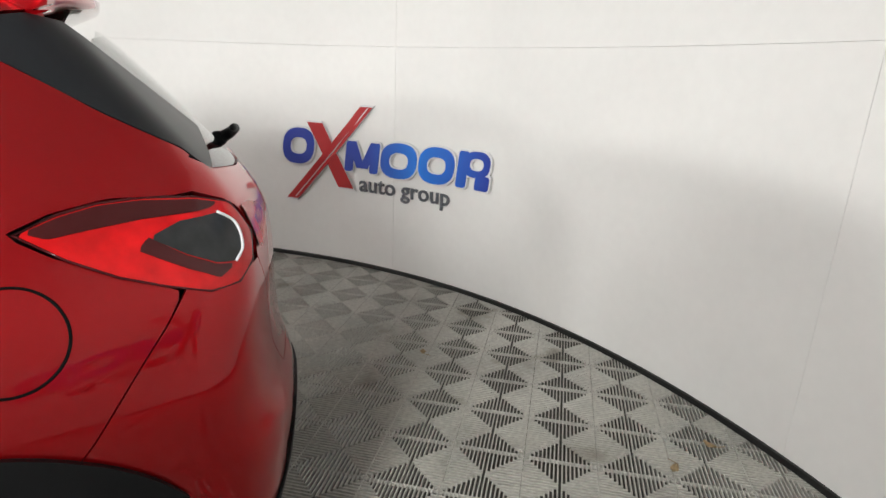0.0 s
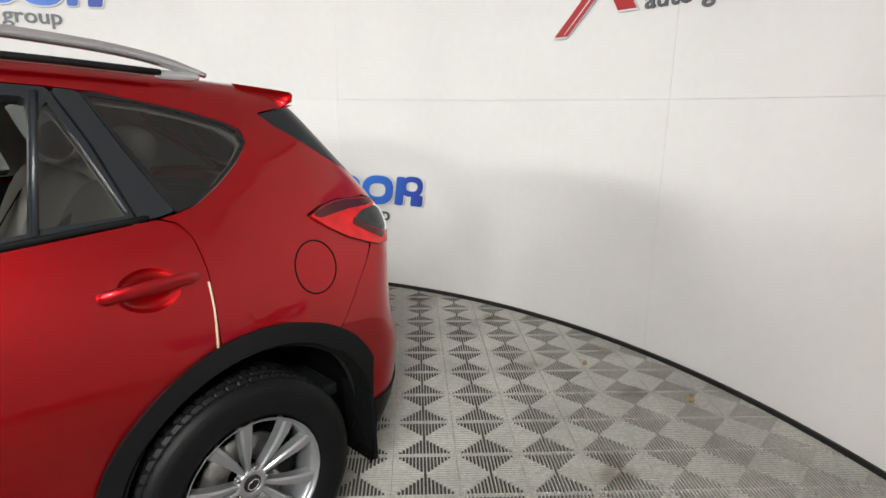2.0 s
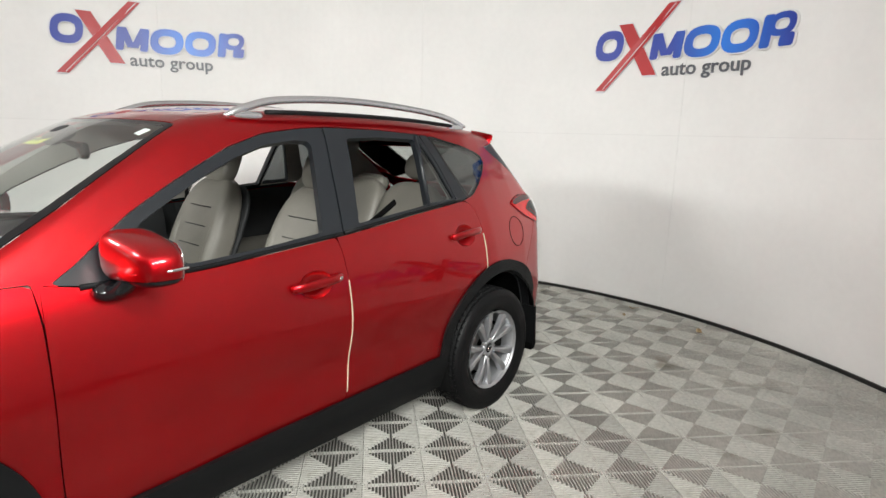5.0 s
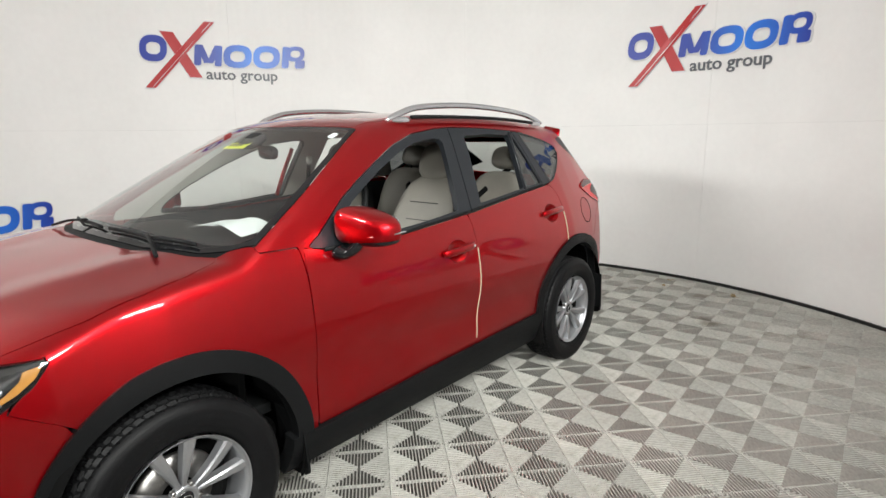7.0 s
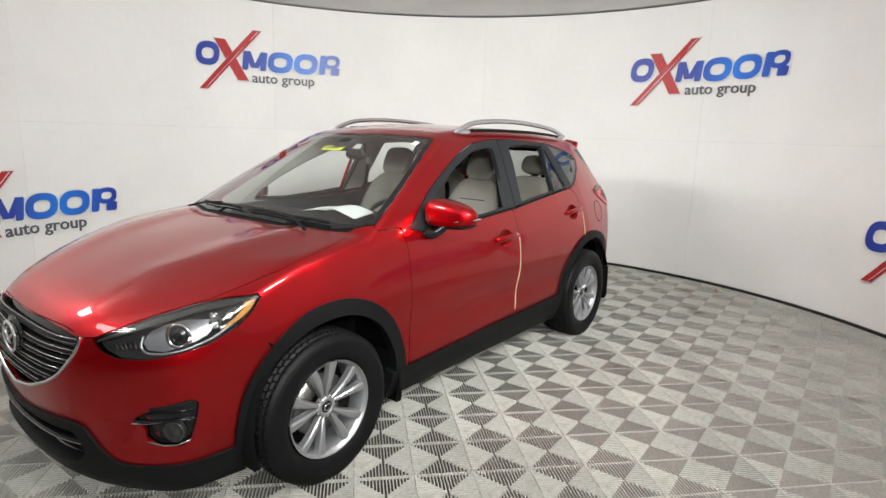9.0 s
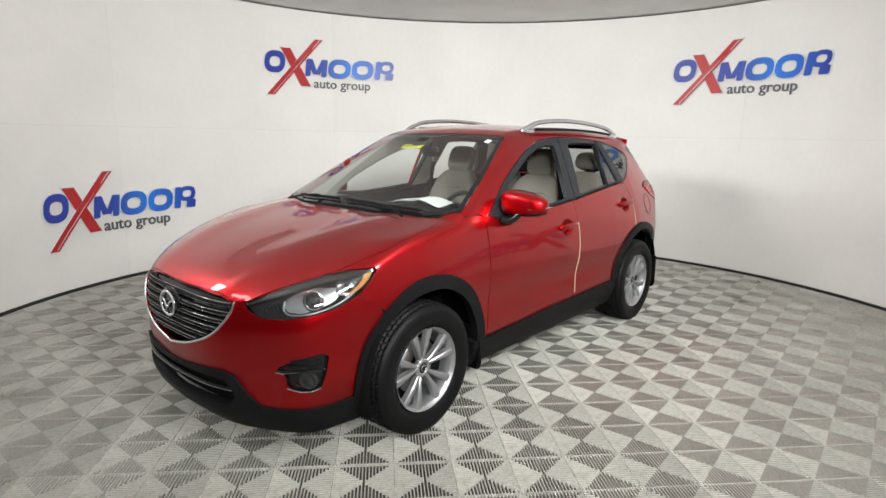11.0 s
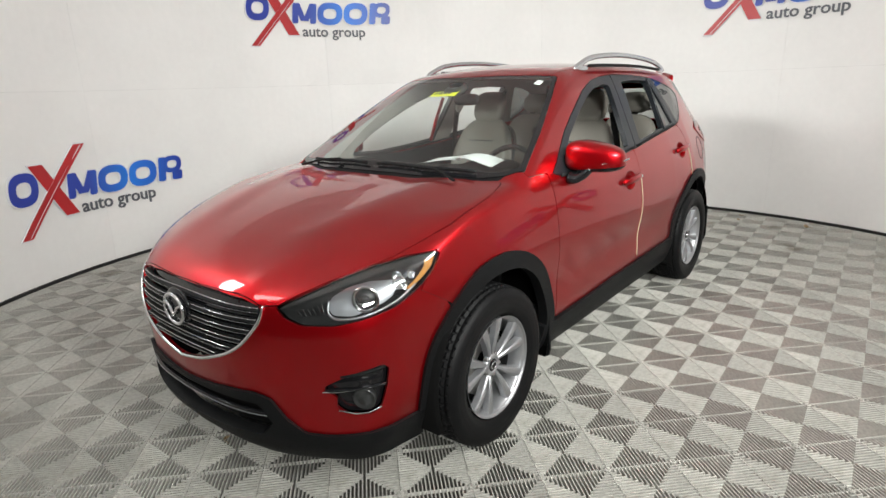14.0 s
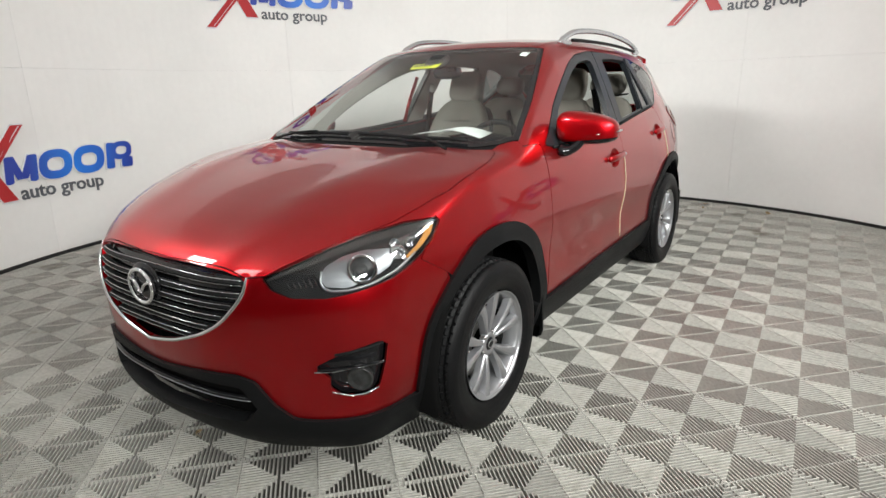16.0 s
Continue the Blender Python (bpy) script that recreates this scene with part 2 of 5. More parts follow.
def clip(V, F, f):
    """The part of a mesh where f is above nought, cut cleanly along its edge."""
    V = np.asarray(V, float)
    s = f(V)
    out_v = [tuple(v) for v in V]
    made, faces = {}, []
    pos = s > 0
    for q in F:
        k = [pos[i] for i in q]
        if all(k):
            faces.append(tuple(q))
        elif any(k):
            new_q = []
            for i in range(len(q)):
                a, c = q[i], q[(i + 1) % len(q)]
                if pos[a]:
                    new_q.append(a)
                if pos[a] != pos[c]:
                    key = (min(a, c), max(a, c))
                    if key not in made:
                        t = s[a] / (s[a] - s[c])
                        made[key] = len(out_v)
                        out_v.append(tuple(V[a] + (V[c] - V[a]) * t))
                    new_q.append(made[key])
            if len(new_q) > 2:
                faces.append(tuple(new_q))
    used = sorted({i for q in faces for i in q})
    at = {i: k for k, i in enumerate(used)}
    return np.array([out_v[i] for i in used]).reshape(-1, 3), [tuple(at[i] for i in q) for q in faces]


# ---------------------------------------------------------------- the car's outer skin
def tab(v, pairs):
    a = np.array(pairs)
    return np.interp(v, a[:, 0], a[:, 1])

def soft(v, pairs, w):
    """A table read with its corners rounded over the width w."""
    return sum(tab(np.asarray(v) + w * k, pairs) for k in (-0.75, -0.25, 0.25, 0.75)) / 4

def smax(a, b, k):
    h = np.clip(0.5 + 0.5 * (a - b) / k, 0, 1)
    return b + (a - b) * h + k * h * (1 - h)

def bump(v, c, w):
    return np.exp(-((v - c) / w) ** 2)

SIDE = [(0.10, .75), (0.20, .79), (0.30, .845), (0.42, .868), (0.58, .868), (0.70, .877), (0.77, .878), (0.84, .872), (0.92, .863), (1.00, .850), (1.06, .834), (1.13, .806), (1.22, .764), (1.32, .716), (1.42, .667), (1.53, .608), (1.62, .545), (1.75, .44)]
NOSE = [(0.10, 2.10), (0.18, 2.22), (0.28, 2.285), (0.40, 2.285), (0.55, 2.30), (0.68, 2.30), (0.78, 2.285), (0.85, 2.245), (0.92, 2.15), (1.0, 1.98), (1.1, 1.7), (1.8, 1.0)]
TAIL = [(0.10, -2.05), (0.22, -2.13), (0.34, -2.205), (0.46, -2.245), (0.62, -2.262), (0.72, -2.225), (0.85, -2.212), (1.0, -2.212), (1.10, -2.198), (1.18, -2.15), (1.30, -2.04), (1.42, -1.925), (1.52, -1.83), (1.60, -1.74), (1.8, -1.5)]
HOOD = [(0.6, 1.19), (1.0, 1.155), (1.3, 1.122), (1.6, 1.074), (1.85, 1.012), (2.05, 0.942), (2.2, 0.875), (2.32, 0.80), (2.5, .6)]
ROOF = [(-2.4, 1.44), (-2.0, 1.555), (-1.7, 1.597), (-1.4, 1.622), (-1.0, 1.652), (-0.6, 1.666), (-0.25, 1.665), (0.05, 1.649), (0.3, 1.615), (0.5, 1.565), (0.8, 1.48)]

NOSE_PLAN = [(0, 0), (.2, .008), (.35, .03), (.47, .075), (.625, .165), (.72, .235), (.81, .32), (.9, .46), (1.1, .9)]
TAIL_PLAN = [(0, 0), (.3, .028), (.5, .088), (.65, .145), (.75, .205), (.85, .31), (.95, .46), (1.1, .8)]

def side_y(x, z):
    w = soft(z, SIDE, 0.05)
    up = np.clip((z - 1.05) / 0.5, 0, 1)
    w = w - tab(x, [(-2.4, .16), (-2.0, .085), (-1.7, .04), (-1.35, .008), (-0.9, 0), (0.8, 0), (1.35, 0), (1.7, .025), (2.0, .07), (2.4, .2)])
    w = w - up * tab(x, [(-2.2, .09), (-1.8, .035), (-1.5, .004), (-0.9, 0), (-0.1, 0), (0.3, -.006), (0.8, .004)])
    w = w + 0.022 * bump(x, 1.36, .42) * bump(z, .78, .2) + 0.026 * bump(x, -1.38, .45) * bump(z, .80, .2)
    w = w - 0.012 * bump(z, 0.60 + 0.02 * x, .09) * bump(x, -0.1, .7)
    return w

def top_z(x, y):
    hood = soft(x, HOOD, .12) - 0.06 * y * y + 0.014 * bump(np.abs(y), .52 - .12 * (x - 1.1), .13) * np.clip((x - 0.9) / .4, 0, 1)
    glass = 1.12 + (1.265 - x) * 0.555 - 0.06 * (1.265 - x) * np.clip(0.9 - x, -1, 1) - 0.19 * y * y
    roof = soft(x, ROOF, .15) - 0.11 * y * y
    return smax(hood, -smax(-glass, -roof, .03), .01)

def hull(x, y, z):
    """Below nought inside the car's outer skin, above it outside."""
    y = np.abs(y)
    f = smax(y - side_y(x, z), z - top_z(x, y), .05)
    f = smax(f, x - (soft(z, NOSE, .06) - soft(y, NOSE_PLAN, .08)), .07)
    return smax(f, (soft(z, TAIL, .05) + soft(y, TAIL_PLAN, .08)) - x, .07)

def skin(o, d, far=1.9):
    """Where rays from o along d leave the skin."""
    lo = np.zeros(o.shape[:-1]); hi = lo + far
    for _ in range(22):
        m = (lo + hi) / 2
        p = o + m[..., None] * d
        out = hull(p[..., 0], p[..., 1], p[..., 2]) > 0
        hi = np.where(out, m, hi); lo = np.where(out, lo, m)
    return o + lo[..., None] * d


import functools


def normals(P):
    e = 0.004
    x, y, z = P[:, 0], P[:, 1], P[:, 2]
    g = np.stack([hull(x + e, y, z) - hull(x - e, y, z), hull(x, y + e, z) - hull(x, y - e, z), hull(x, y, z + e) - hull(x, y, z - e)], 1)
    return g / (np.linalg.norm(g, axis=1)[:, None] + 1e-9)


def grid_faces(n, m, flip=False):
    F = [(i * m + j, (i + 1) * m + j, (i + 1) * m + j + 1, i * m + j + 1) for i in range(n - 1) for j in range(m - 1)]
    return [tuple(reversed(q)) for q in F] if flip else F


@functools.lru_cache(None)
def side_grid(x0, x1, z0, z1, step=0.018):
    """The left flank between two stations, by rays that fan out from the car's axis."""
    a0, a1 = math.atan2(z0 - 0.75, 0.85), (math.pi / 2 if z1 > 1.7 else math.atan2(z1 - 0.75, 0.80 - max(0, z1 - 1.1) * 0.5))
    n, m = max(3, int((x1 - x0) / step) + 1), max(3, int((a1 - a0) * 0.95 / step) + 1)
    X, A = np.meshgrid(np.linspace(x0, x1, n), np.linspace(a0, a1, m), indexing="ij")
    o = np.stack([X, X * 0, X * 0 + 0.75], -1)
    d = np.stack([X * 0, np.cos(A), np.sin(A)], -1)
    return skin(o, d).reshape(-1, 3), grid_faces(n, m, True)


@functools.lru_cache(None)
def top_grid(x0, x1, y0, y1, step=0.02):
    n, m = int((x1 - x0) / step) + 1, int((y1 - y0) / step) + 1
    X, Y = np.meshgrid(np.linspace(x0, x1, n), np.linspace(y0, y1, m), indexing="ij")
    return skin(np.stack([X, Y, X * 0 + 0.6], -1), np.broadcast_to(np.array([0.0, 0, 1]), X.shape + (3,))).reshape(-1, 3), grid_faces(n, m)


@functools.lru_cache(None)
def end_grid(front, a0, a1, z0, z1, step=0.016):
    """The nose or the tail, by level rays that fan out from an upright axis; angles in degrees, 0 straight ahead or astern."""
    sx = 1 if front else -1
    n, m = int(radians(a1 - a0) * 1.2 / step) + 1, max(3, int((z1 - z0) / step) + 1)
    A, Z = np.meshgrid(np.radians(np.linspace(a0, a1, n)), np.linspace(z0, z1, m), indexing="ij")
    o = np.stack([A * 0 + sx, A * 0, Z], -1)
    return skin(o, np.stack([sx * np.cos(A), np.sin(A), A * 0], -1)).reshape(-1, 3), grid_faces(n, m, not front)


def bearing(P, front=True):
    sx = 1 if front else -1
    return np.degrees(np.arctan2(np.abs(P[:, 1]), sx * P[:, 0] - 1.0))


def cut(VF, *tests):
    V, F = VF
    for f in tests:
        V, F = clip(V, F, f)
    return V, F


def lifted(VF, by):
    V, F = VF
    V = np.asarray(V)
    return V + normals(V) * by, F


def smoothed(VF, rounds=14):
    """Evens out a grid's ripples, with its outer edge held."""
    V, F = np.array(VF[0], float), VF[1]
    Q = np.array(F)
    pairs = np.concatenate([Q[:, [i, (i + 1) % 4]] for i in range(4)])
    pairs = np.unique(np.sort(pairs, 1), axis=0)
    count = np.bincount(pairs.ravel(), minlength=len(V))
    free = count == 4
    for _ in range(rounds):
        total = np.zeros_like(V)
        np.add.at(total, pairs[:, 0], V[pairs[:, 1]])
        np.add.at(total, pairs[:, 1], V[pairs[:, 0]])
        V[free] = 0.5 * V[free] + 0.5 * total[free] / 4
    return V, F


def sheet(VF, thick=0.012):
    """Gives a skin its turned-in edge, so that gaps between panels have depth."""
    V, F = VF
    V = np.asarray(V, float)
    seen = {}
    for q in F:
        for i in range(len(q)):
            a, c = q[i], q[(i + 1) % len(q)]
            key = (min(a, c), max(a, c))
            seen[key] = (a, c) if key not in seen else None
    edge = [e for e in seen.values() if e]
    ring = sorted({i for e in edge for i in e})
    if not ring:
        return V, F
    at = {i: len(V) + k for k, i in enumerate(ring)}
    n = len(ring)
    N = normals(V[ring])
    return np.vstack([V, V[ring], V[ring] - N * thick]), list(F) + [(at[c], at[a], at[a] + n, at[c] + n) for a, c in edge]


def in_side(poly, inset=0.0):
    return lambda P: polygon_sd(P[:, 0], P[:, 2], poly) - inset


def not_in_side(poly, inset=0.0):
    return lambda P: -polygon_sd(P[:, 0], P[:, 2], poly) - inset


def in_plan(poly, inset=0.0):
    return lambda P: polygon_sd(P[:, 0], np.abs(P[:, 1]), poly) - inset


def not_in_plan(poly, inset=0.0):
    return lambda P: -polygon_sd(P[:, 0], np.abs(P[:, 1]), poly) - inset


def in_end(poly, front=True, inset=0.0):
    """Outlines on nose and tail: bearing in degrees (taken as 0.02 m each) and height."""
    p = [(a * 0.02, z) for a, z in poly]
    return lambda P: polygon_sd(bearing(P, front) * 0.02, P[:, 2], p) - inset


def not_in_end(poly, front=True, inset=0.0):
    p = [(a * 0.02, z) for a, z in poly]
    return lambda P: -polygon_sd(bearing(P, front) * 0.02, P[:, 2], p) - inset


def off_wheels(r):
    return lambda P: np.minimum(np.hypot(P[:, 0] - 1.335, P[:, 2] - 0.36), np.hypot(P[:, 0] + 1.385, P[:, 2] - 0.36)) - r


# ---------------------------------------------------------------- the place: floor, walls, ceiling
def arc_block(a0, a1, r0, r1, z0, z1, n=24):
    """A block bent round the booth's middle, between two angles in degrees."""
    bm = bmesh.new()
    rows = []
    for i in range(n + 1):
        a = radians(a0 + (a1 - a0) * i / n)
        c, s = math.cos(a), math.sin(a)
        rows.append([bm.verts.new((CENTRE.x + r * c, CENTRE.y + r * s, z)) for r, z in ((r0, z0), (r0, z1), (r1, z1), (r1, z0))])
    for i in range(n):
        for j in range(4):
            bm.faces.new((rows[i][j], rows[i][(j + 1) % 4], rows[i + 1][(j + 1) % 4], rows[i + 1][j]))
    bm.faces.new(rows[0][::-1]), bm.faces.new(rows[-1])
    bmesh.ops.recalc_face_normals(bm, faces=bm.faces)
    return bm


SEAM_STEP, SEAM_FIRST = 39.2, 169.4
WALL_FROM, WALL_TO = 66.0, 351.0
wall = tagged(new("wall"), "curved white panelled studio wall", "wall", kind="structure")
backing = part("backing", arc_block(WALL_FROM + 0.02, WALL_TO - 0.02, RADIUS + 0.03, RADIUS + 0.10, 0.0, TOP, 140), SEAM, wall)
edges = [WALL_FROM] + [SEAM_FIRST + SEAM_STEP * k for k in range(-3, 6) if WALL_FROM + 1 < SEAM_FIRST + SEAM_STEP * k < WALL_TO - 1] + [WALL_TO]
for a, b in zip(edges, edges[1:]):
    for z0, z1 in ((0.03, 1.5993), (1.6007, TOP)):
        part("panel", arc_block(a + 0.011, b - 0.011, RADIUS, RADIUS + 0.029, z0, z1, 30), WALL, wall, smooth=False)
baseboard = tagged(new("baseboard"), "thin black rubber strip along the foot of the wall", "baseboard", kind="structure")
part("strip", arc_block(WALL_FROM, WALL_TO, RADIUS - 0.012, RADIUS + 0.028, 0.0, 0.028, 140), BASE_BLACK, baseboard)

ceiling_bm = bmesh.new()
bmesh.ops.create_grid(ceiling_bm, x_segments=24, y_segments=24, size=7.5)
for f in ceiling_bm.faces:
    f.normal_flip()
ceiling = part("ceiling", ceiling_bm, CEILING, None, "plain grey ceiling above the studio wall")
ceiling.location = (1, 0, TOP + 0.02)
tagged(ceiling, category="ceiling", kind="structure")

ground_bm = box((15, 13, 0.05), (1, 0, -0.04))
ground = part("ground", ground_bm, SLAB, None, "dark concrete slab under the tiles")
tagged(ground, category="ground", kind="structure")
# unseen walls, added to close off the space beyond the opening
for name, size, at in (("wall_north", (0.1, 13, 3.2), (8.5, 0, 1.55)), ("wall_south", (0.1, 13, 3.2), (-6.5, 0, 1.55)), ("wall_west", (14.9, 0.1, 3.2), (1, 6.5, 1.55)), ("wall_east", (14.9, 0.1, 3.2), (1, -6.5, 1.55))):
    tagged(part(name, box(size, at), ROOM, None, "plain grey wall closing the unseen outer room"), category="wall", kind="structure")

# unseen, assumed flood lights hung from the ceiling round the open side, aimed across the booth at the wall
# first and fifth match wall shadow and fender highlights; the rest are added fill
FLOODS = [((3.9, -0.75, 2.76), (-3.6, 0.4, 1.7), 28.0, 66, 1.5), ((3.0, -2.4, 2.80), (-2.0, -0.2, 0.9), 20.0, 110, 0.9), ((4.5, 4.3, 2.60), (-0.4, -2.4, 0.7), 68.0, 110, 0.9), ((2.3, 4.3, 2.90), (-2.2, -2.0, 0.9), 54.0, 105, 0.9), ((0.8, 3.60, 2.86), (-1.8, -0.6, 0.8), 56.0, 120, 0.9)]
for eye, aim, power, spread, wide in FLOODS:
    m = look(eye, aim)
    flood = thing("assumed_flood", "assumed white rectangular flood light, hung out of view", "flood light", m, "flood lights")
    part("head", box((wide + 0.04, 0.44, 0.06), (0, 0, 0.045), 0.012), LOGO_WHITE, flood)
    part("diffuser", box((wide, 0.40, 0.012), (0, 0, 0.008)), LED, flood, "glowing white diffuser")
    up = m.inverted().to_3x3() @ Vector((0, 0, TOP + 0.02 - eye[2]))
    V, F = sweep([Vector((0, 0, 0.06)), Vector((0, 0, 0.06)) + up * 0.5, up], 0.012, 0.012, 8, up=(1, 0, 0))
    mesh_object("stem", V, F, LOGO_WHITE, flood)
    lamp = new("panel_light", bpy.data.lights.new("panel_light", "AREA"))
    lamp.data.shape, lamp.data.size, lamp.data.size_y, lamp.data.energy = "RECTANGLE", wide, 0.40, power
    lamp.data.color, lamp.data.spread = (0.97, 0.99, 0.955), radians(spread)
    lamp.matrix_basis = m @ Matrix.Translation((0, 0, -0.004))
# ---------------------------------------------------------------- the car: skin panels
car = thing("car", "red metallic suv with black cladding and lowered side windows", "car")
PAIR = (("", lambda v: v), ("", mirrored))


def both(name, VF, mat, label="", parent=None, smooth=True):
    """The left part and its mirror image on the right."""
    return [mesh_object(name, *side(VF), mat, parent or car, label, smooth) for _, side in PAIR]


GAP = 0.0014
HOOD_PLAN = [(1.268, -0.1), (1.266, 0.1), (1.245, 0.37), (1.16, 0.62), (1.10, 0.722), (1.125, 0.750), (1.25, 0.792), (1.40, 0.808), (1.563, 0.808), (1.70, 0.782), (1.82, 0.750), (1.90, 0.705), (1.994, 0.645), (2.09, 0.575), (2.165, 0.51), (2.20, 0.445), (2.222, 0.25), (2.232, 0.1), (2.234, -0.1)]
SCREEN_PLAN = [(1.238, -0.1), (1.236, 0.1), (1.212, 0.37), (1.125, 0.635), (1.060, 0.732), (0.985, 0.786), (0.705, 0.710), (0.48, 0.636), (0.268, 0.560), (0.325, 0.35), (0.370, 0.1), (0.376, -0.1)]
WINDOW_LINE = [(0.775, 1.108), (0.698, 1.155), (0.52, 1.283), (0.38, 1.360), (0.265, 1.418), (0.109, 1.490), (-0.062, 1.543), (-0.253, 1.567), (-0.40, 1.576), (-0.70, 1.570), (-1.00, 1.553), (-1.10, 1.543), (-1.32, 1.497), (-1.44, 1.462), (-1.485, 1.438), (-1.490, 1.400), (-1.44, 1.345), (-1.36, 1.285), (-1.281, 1.236), (-1.21, 1.216), (-1.16, 1.208), (-0.822, 1.179), (-0.308, 1.127), (0.062, 1.102), (0.342, 1.084), (0.653, 1.086)]
FRONT_DOOR = [(0.803, 0.385), (0.806, 0.70), (0.803, 1.00), (0.797, 1.118), (0.775, 1.108), (0.653, 1.085), (0.342, 1.083), (0.062, 1.101), (-0.262, 1.124), (-0.272, 1.08), (-0.287, 0.93), (-0.292, 0.80), (-0.284, 0.62), (-0.262, 0.44), (-0.25, 0.41)]
REAR_DOOR = [(-0.25, 0.405), (-0.262, 0.44), (-0.284, 0.62), (-0.292, 0.80), (-0.287, 0.93), (-0.272, 1.08), (-0.262, 1.124), (-0.308, 1.126), (-0.822, 1.178), (-1.165, 1.208), (-1.213, 1.192), (-1.246, 1.150), (-1.262, 1.06), (-1.262, 0.96), (-1.258, 0.80), (-1.20, 0.60), (-0.90, 0.415)]
SIDE_FRAME = [(0.803, 1.00), (0.815, 1.1195), (0.985, 1.1235), (1.036, 1.285), (0.705, 1.40), (0.48, 1.54), (0.27, 1.63), (0.23, 1.75), (-1.50, 1.75), (-1.52, 1.57), (-1.565, 1.50), (-1.605, 1.462), (-1.72, 1.395), (-1.80, 1.345), (-1.93, 1.275), (-2.00, 1.205), (-1.90, 1.195), (-1.785, 1.200), (-1.70, 1.185), (-1.635, 1.160), (-1.70, 1.118), (-1.82, 1.068), (-1.89, 1.03), (-1.86, 0.98), (-1.80, 0.905), (-1.72, 0.80), (-1.66, 0.735), (-1.60, 0.50), (-1.10, 0.50), (-1.258, 0.80), (-1.262, 0.96), (-1.262, 1.06), (-1.246, 1.150), (-1.213, 1.192), (-1.165, 1.212)]
HEADLAMP = [(23.0, 0.806), (25, 0.826), (27.5, 0.849), (32.7, 0.893), (38.4, 0.926), (44.7, 0.947), (50.5, 0.950), (51.4, 0.938), (49.5, 0.880), (46.3, 0.830), (42.3, 0.790), (36.9, 0.762), (32.5, 0.746), (27.3, 0.748), (24.6, 0.772)]
GRILLE = [(-5, 0.825), (0, 0.826), (9, 0.829), (16.5, 0.823), (20.6, 0.803), (20.3, 0.765), (19, 0.722), (16.5, 0.665), (13.5, 0.622), (10, 0.590), (6, 0.562), (2, 0.542), (-2, 0.540), (-5, 0.545)]
LOWER = [(-5, 0.447), (3, 0.447), (12, 0.468), (18, 0.474), (20.8, 0.455), (23.3, 0.374), (26.4, 0.320), (30, 0.312), (35.5, 0.316), (45, 0.324), (62, 0.345), (62, 0.0), (-5, 0.0)]
FOG = [(29.8, 0.508), (32.5, 0.540), (36, 0.568), (39.5, 0.584), (40.7, 0.572), (40.2, 0.50), (39, 0.412), (37.5, 0.392), (33.5, 0.402), (32, 0.43), (32.2, 0.47)]
BUMPER_BACK = [(1.60, 0.20), (1.64, 0.70), (1.668, 0.752), (1.793, 0.828), (1.67, 0.94), (1.8, 1.05), (2.5, 1.05), (2.5, 0.0), (1.6, 0.0)]

mesh_object("hood", *sheet(cut(top_grid(1.05, 2.26, -0.83, 0.83, 0.018), in_plan(HOOD_PLAN, GAP))), PAINT, car)

fender_line = [(0.806, 0.30), (0.806, 1.00), (0.815, 1.118), (0.985, 1.122), (1.04, 1.30), (1.9, 1.30), (1.9, 0.97), (1.67, 0.952), (1.70, 0.92), (1.72, 0.89), (1.791, 0.826), (1.672, 0.752), (1.60, 0.70), (1.6, 0.3)]
both("fender", sheet(cut(side_grid(0.78, 1.95, 0.3, 1.22), in_side(fender_line, GAP), not_in_plan(HOOD_PLAN, GAP), not_in_plan(SCREEN_PLAN, 0.004), off_wheels(0.46), not_in_end(HEADLAMP, True, GAP), lambda P: -polygon_sd(P[:, 0], np.abs(P[:, 1]), [(0.9, 0), (1.268, 0), (1.245, .37), (1.16, .62), (1.10, .722), (1.060, .732), (0.985, .786), (0.9, .7)]))), PAINT)
CUPS = ((-0.118, 0.955), (-1.10, 1.037))


def cup_hole(x0, z0, grow=0.0):
    return lambda P: np.hypot((P[:, 0] - x0) / 0.082, (P[:, 2] - z0) / 0.056) * 0.06 - 0.06 - grow


front_door = both("front_door", sheet(cut(side_grid(-0.32, 0.83, 0.36, 1.2), in_side(FRONT_DOOR, GAP), cup_hole(*CUPS[0]))), PAINT)
rear_door = both("rear_door", sheet(cut(side_grid(-1.34, -0.22, 0.36, 1.26), in_side(REAR_DOOR, GAP), off_wheels(0.465), cup_hole(*CUPS[1]))), PAINT)
both("side_frame", sheet(cut(side_grid(-2.06, 1.0, 0.45, 1.9), in_side(SIDE_FRAME, GAP), not_in_side(WINDOW_LINE, GAP), not_in_side(REAR_DOOR, 0), not_in_side(FRONT_DOOR, 0), off_wheels(0.46), not_in_plan(SCREEN_PLAN, 0.002), lambda P: P[:, 1] - 0.535, lambda P: P[:, 1] - 0.635 + np.clip(P[:, 2] - 1.25, 0, 0.1) * 3)), PAINT)
mesh_object("roof", *sheet(cut(top_grid(-1.74, 0.40, -0.56, 0.56), lambda P: 0.532 - np.abs(P[:, 1]), lambda P: tab(np.abs(P[:, 1]), [(0, 0.376), (.1, .37), (.35, .325), (.55, .268)]) - 0.004 - P[:, 0], lambda P: P[:, 0] + 1.66 + 0.25 * P[:, 1] ** 2)), PAINT, car)
mesh_object("windscreen", *cut(top_grid(0.2, 1.28, -0.8, 0.8, 0.025), in_plan(SCREEN_PLAN, 0.022)), WINDSCREEN_GLASS, car, "clear laminated windscreen glass").visible_shadow = False
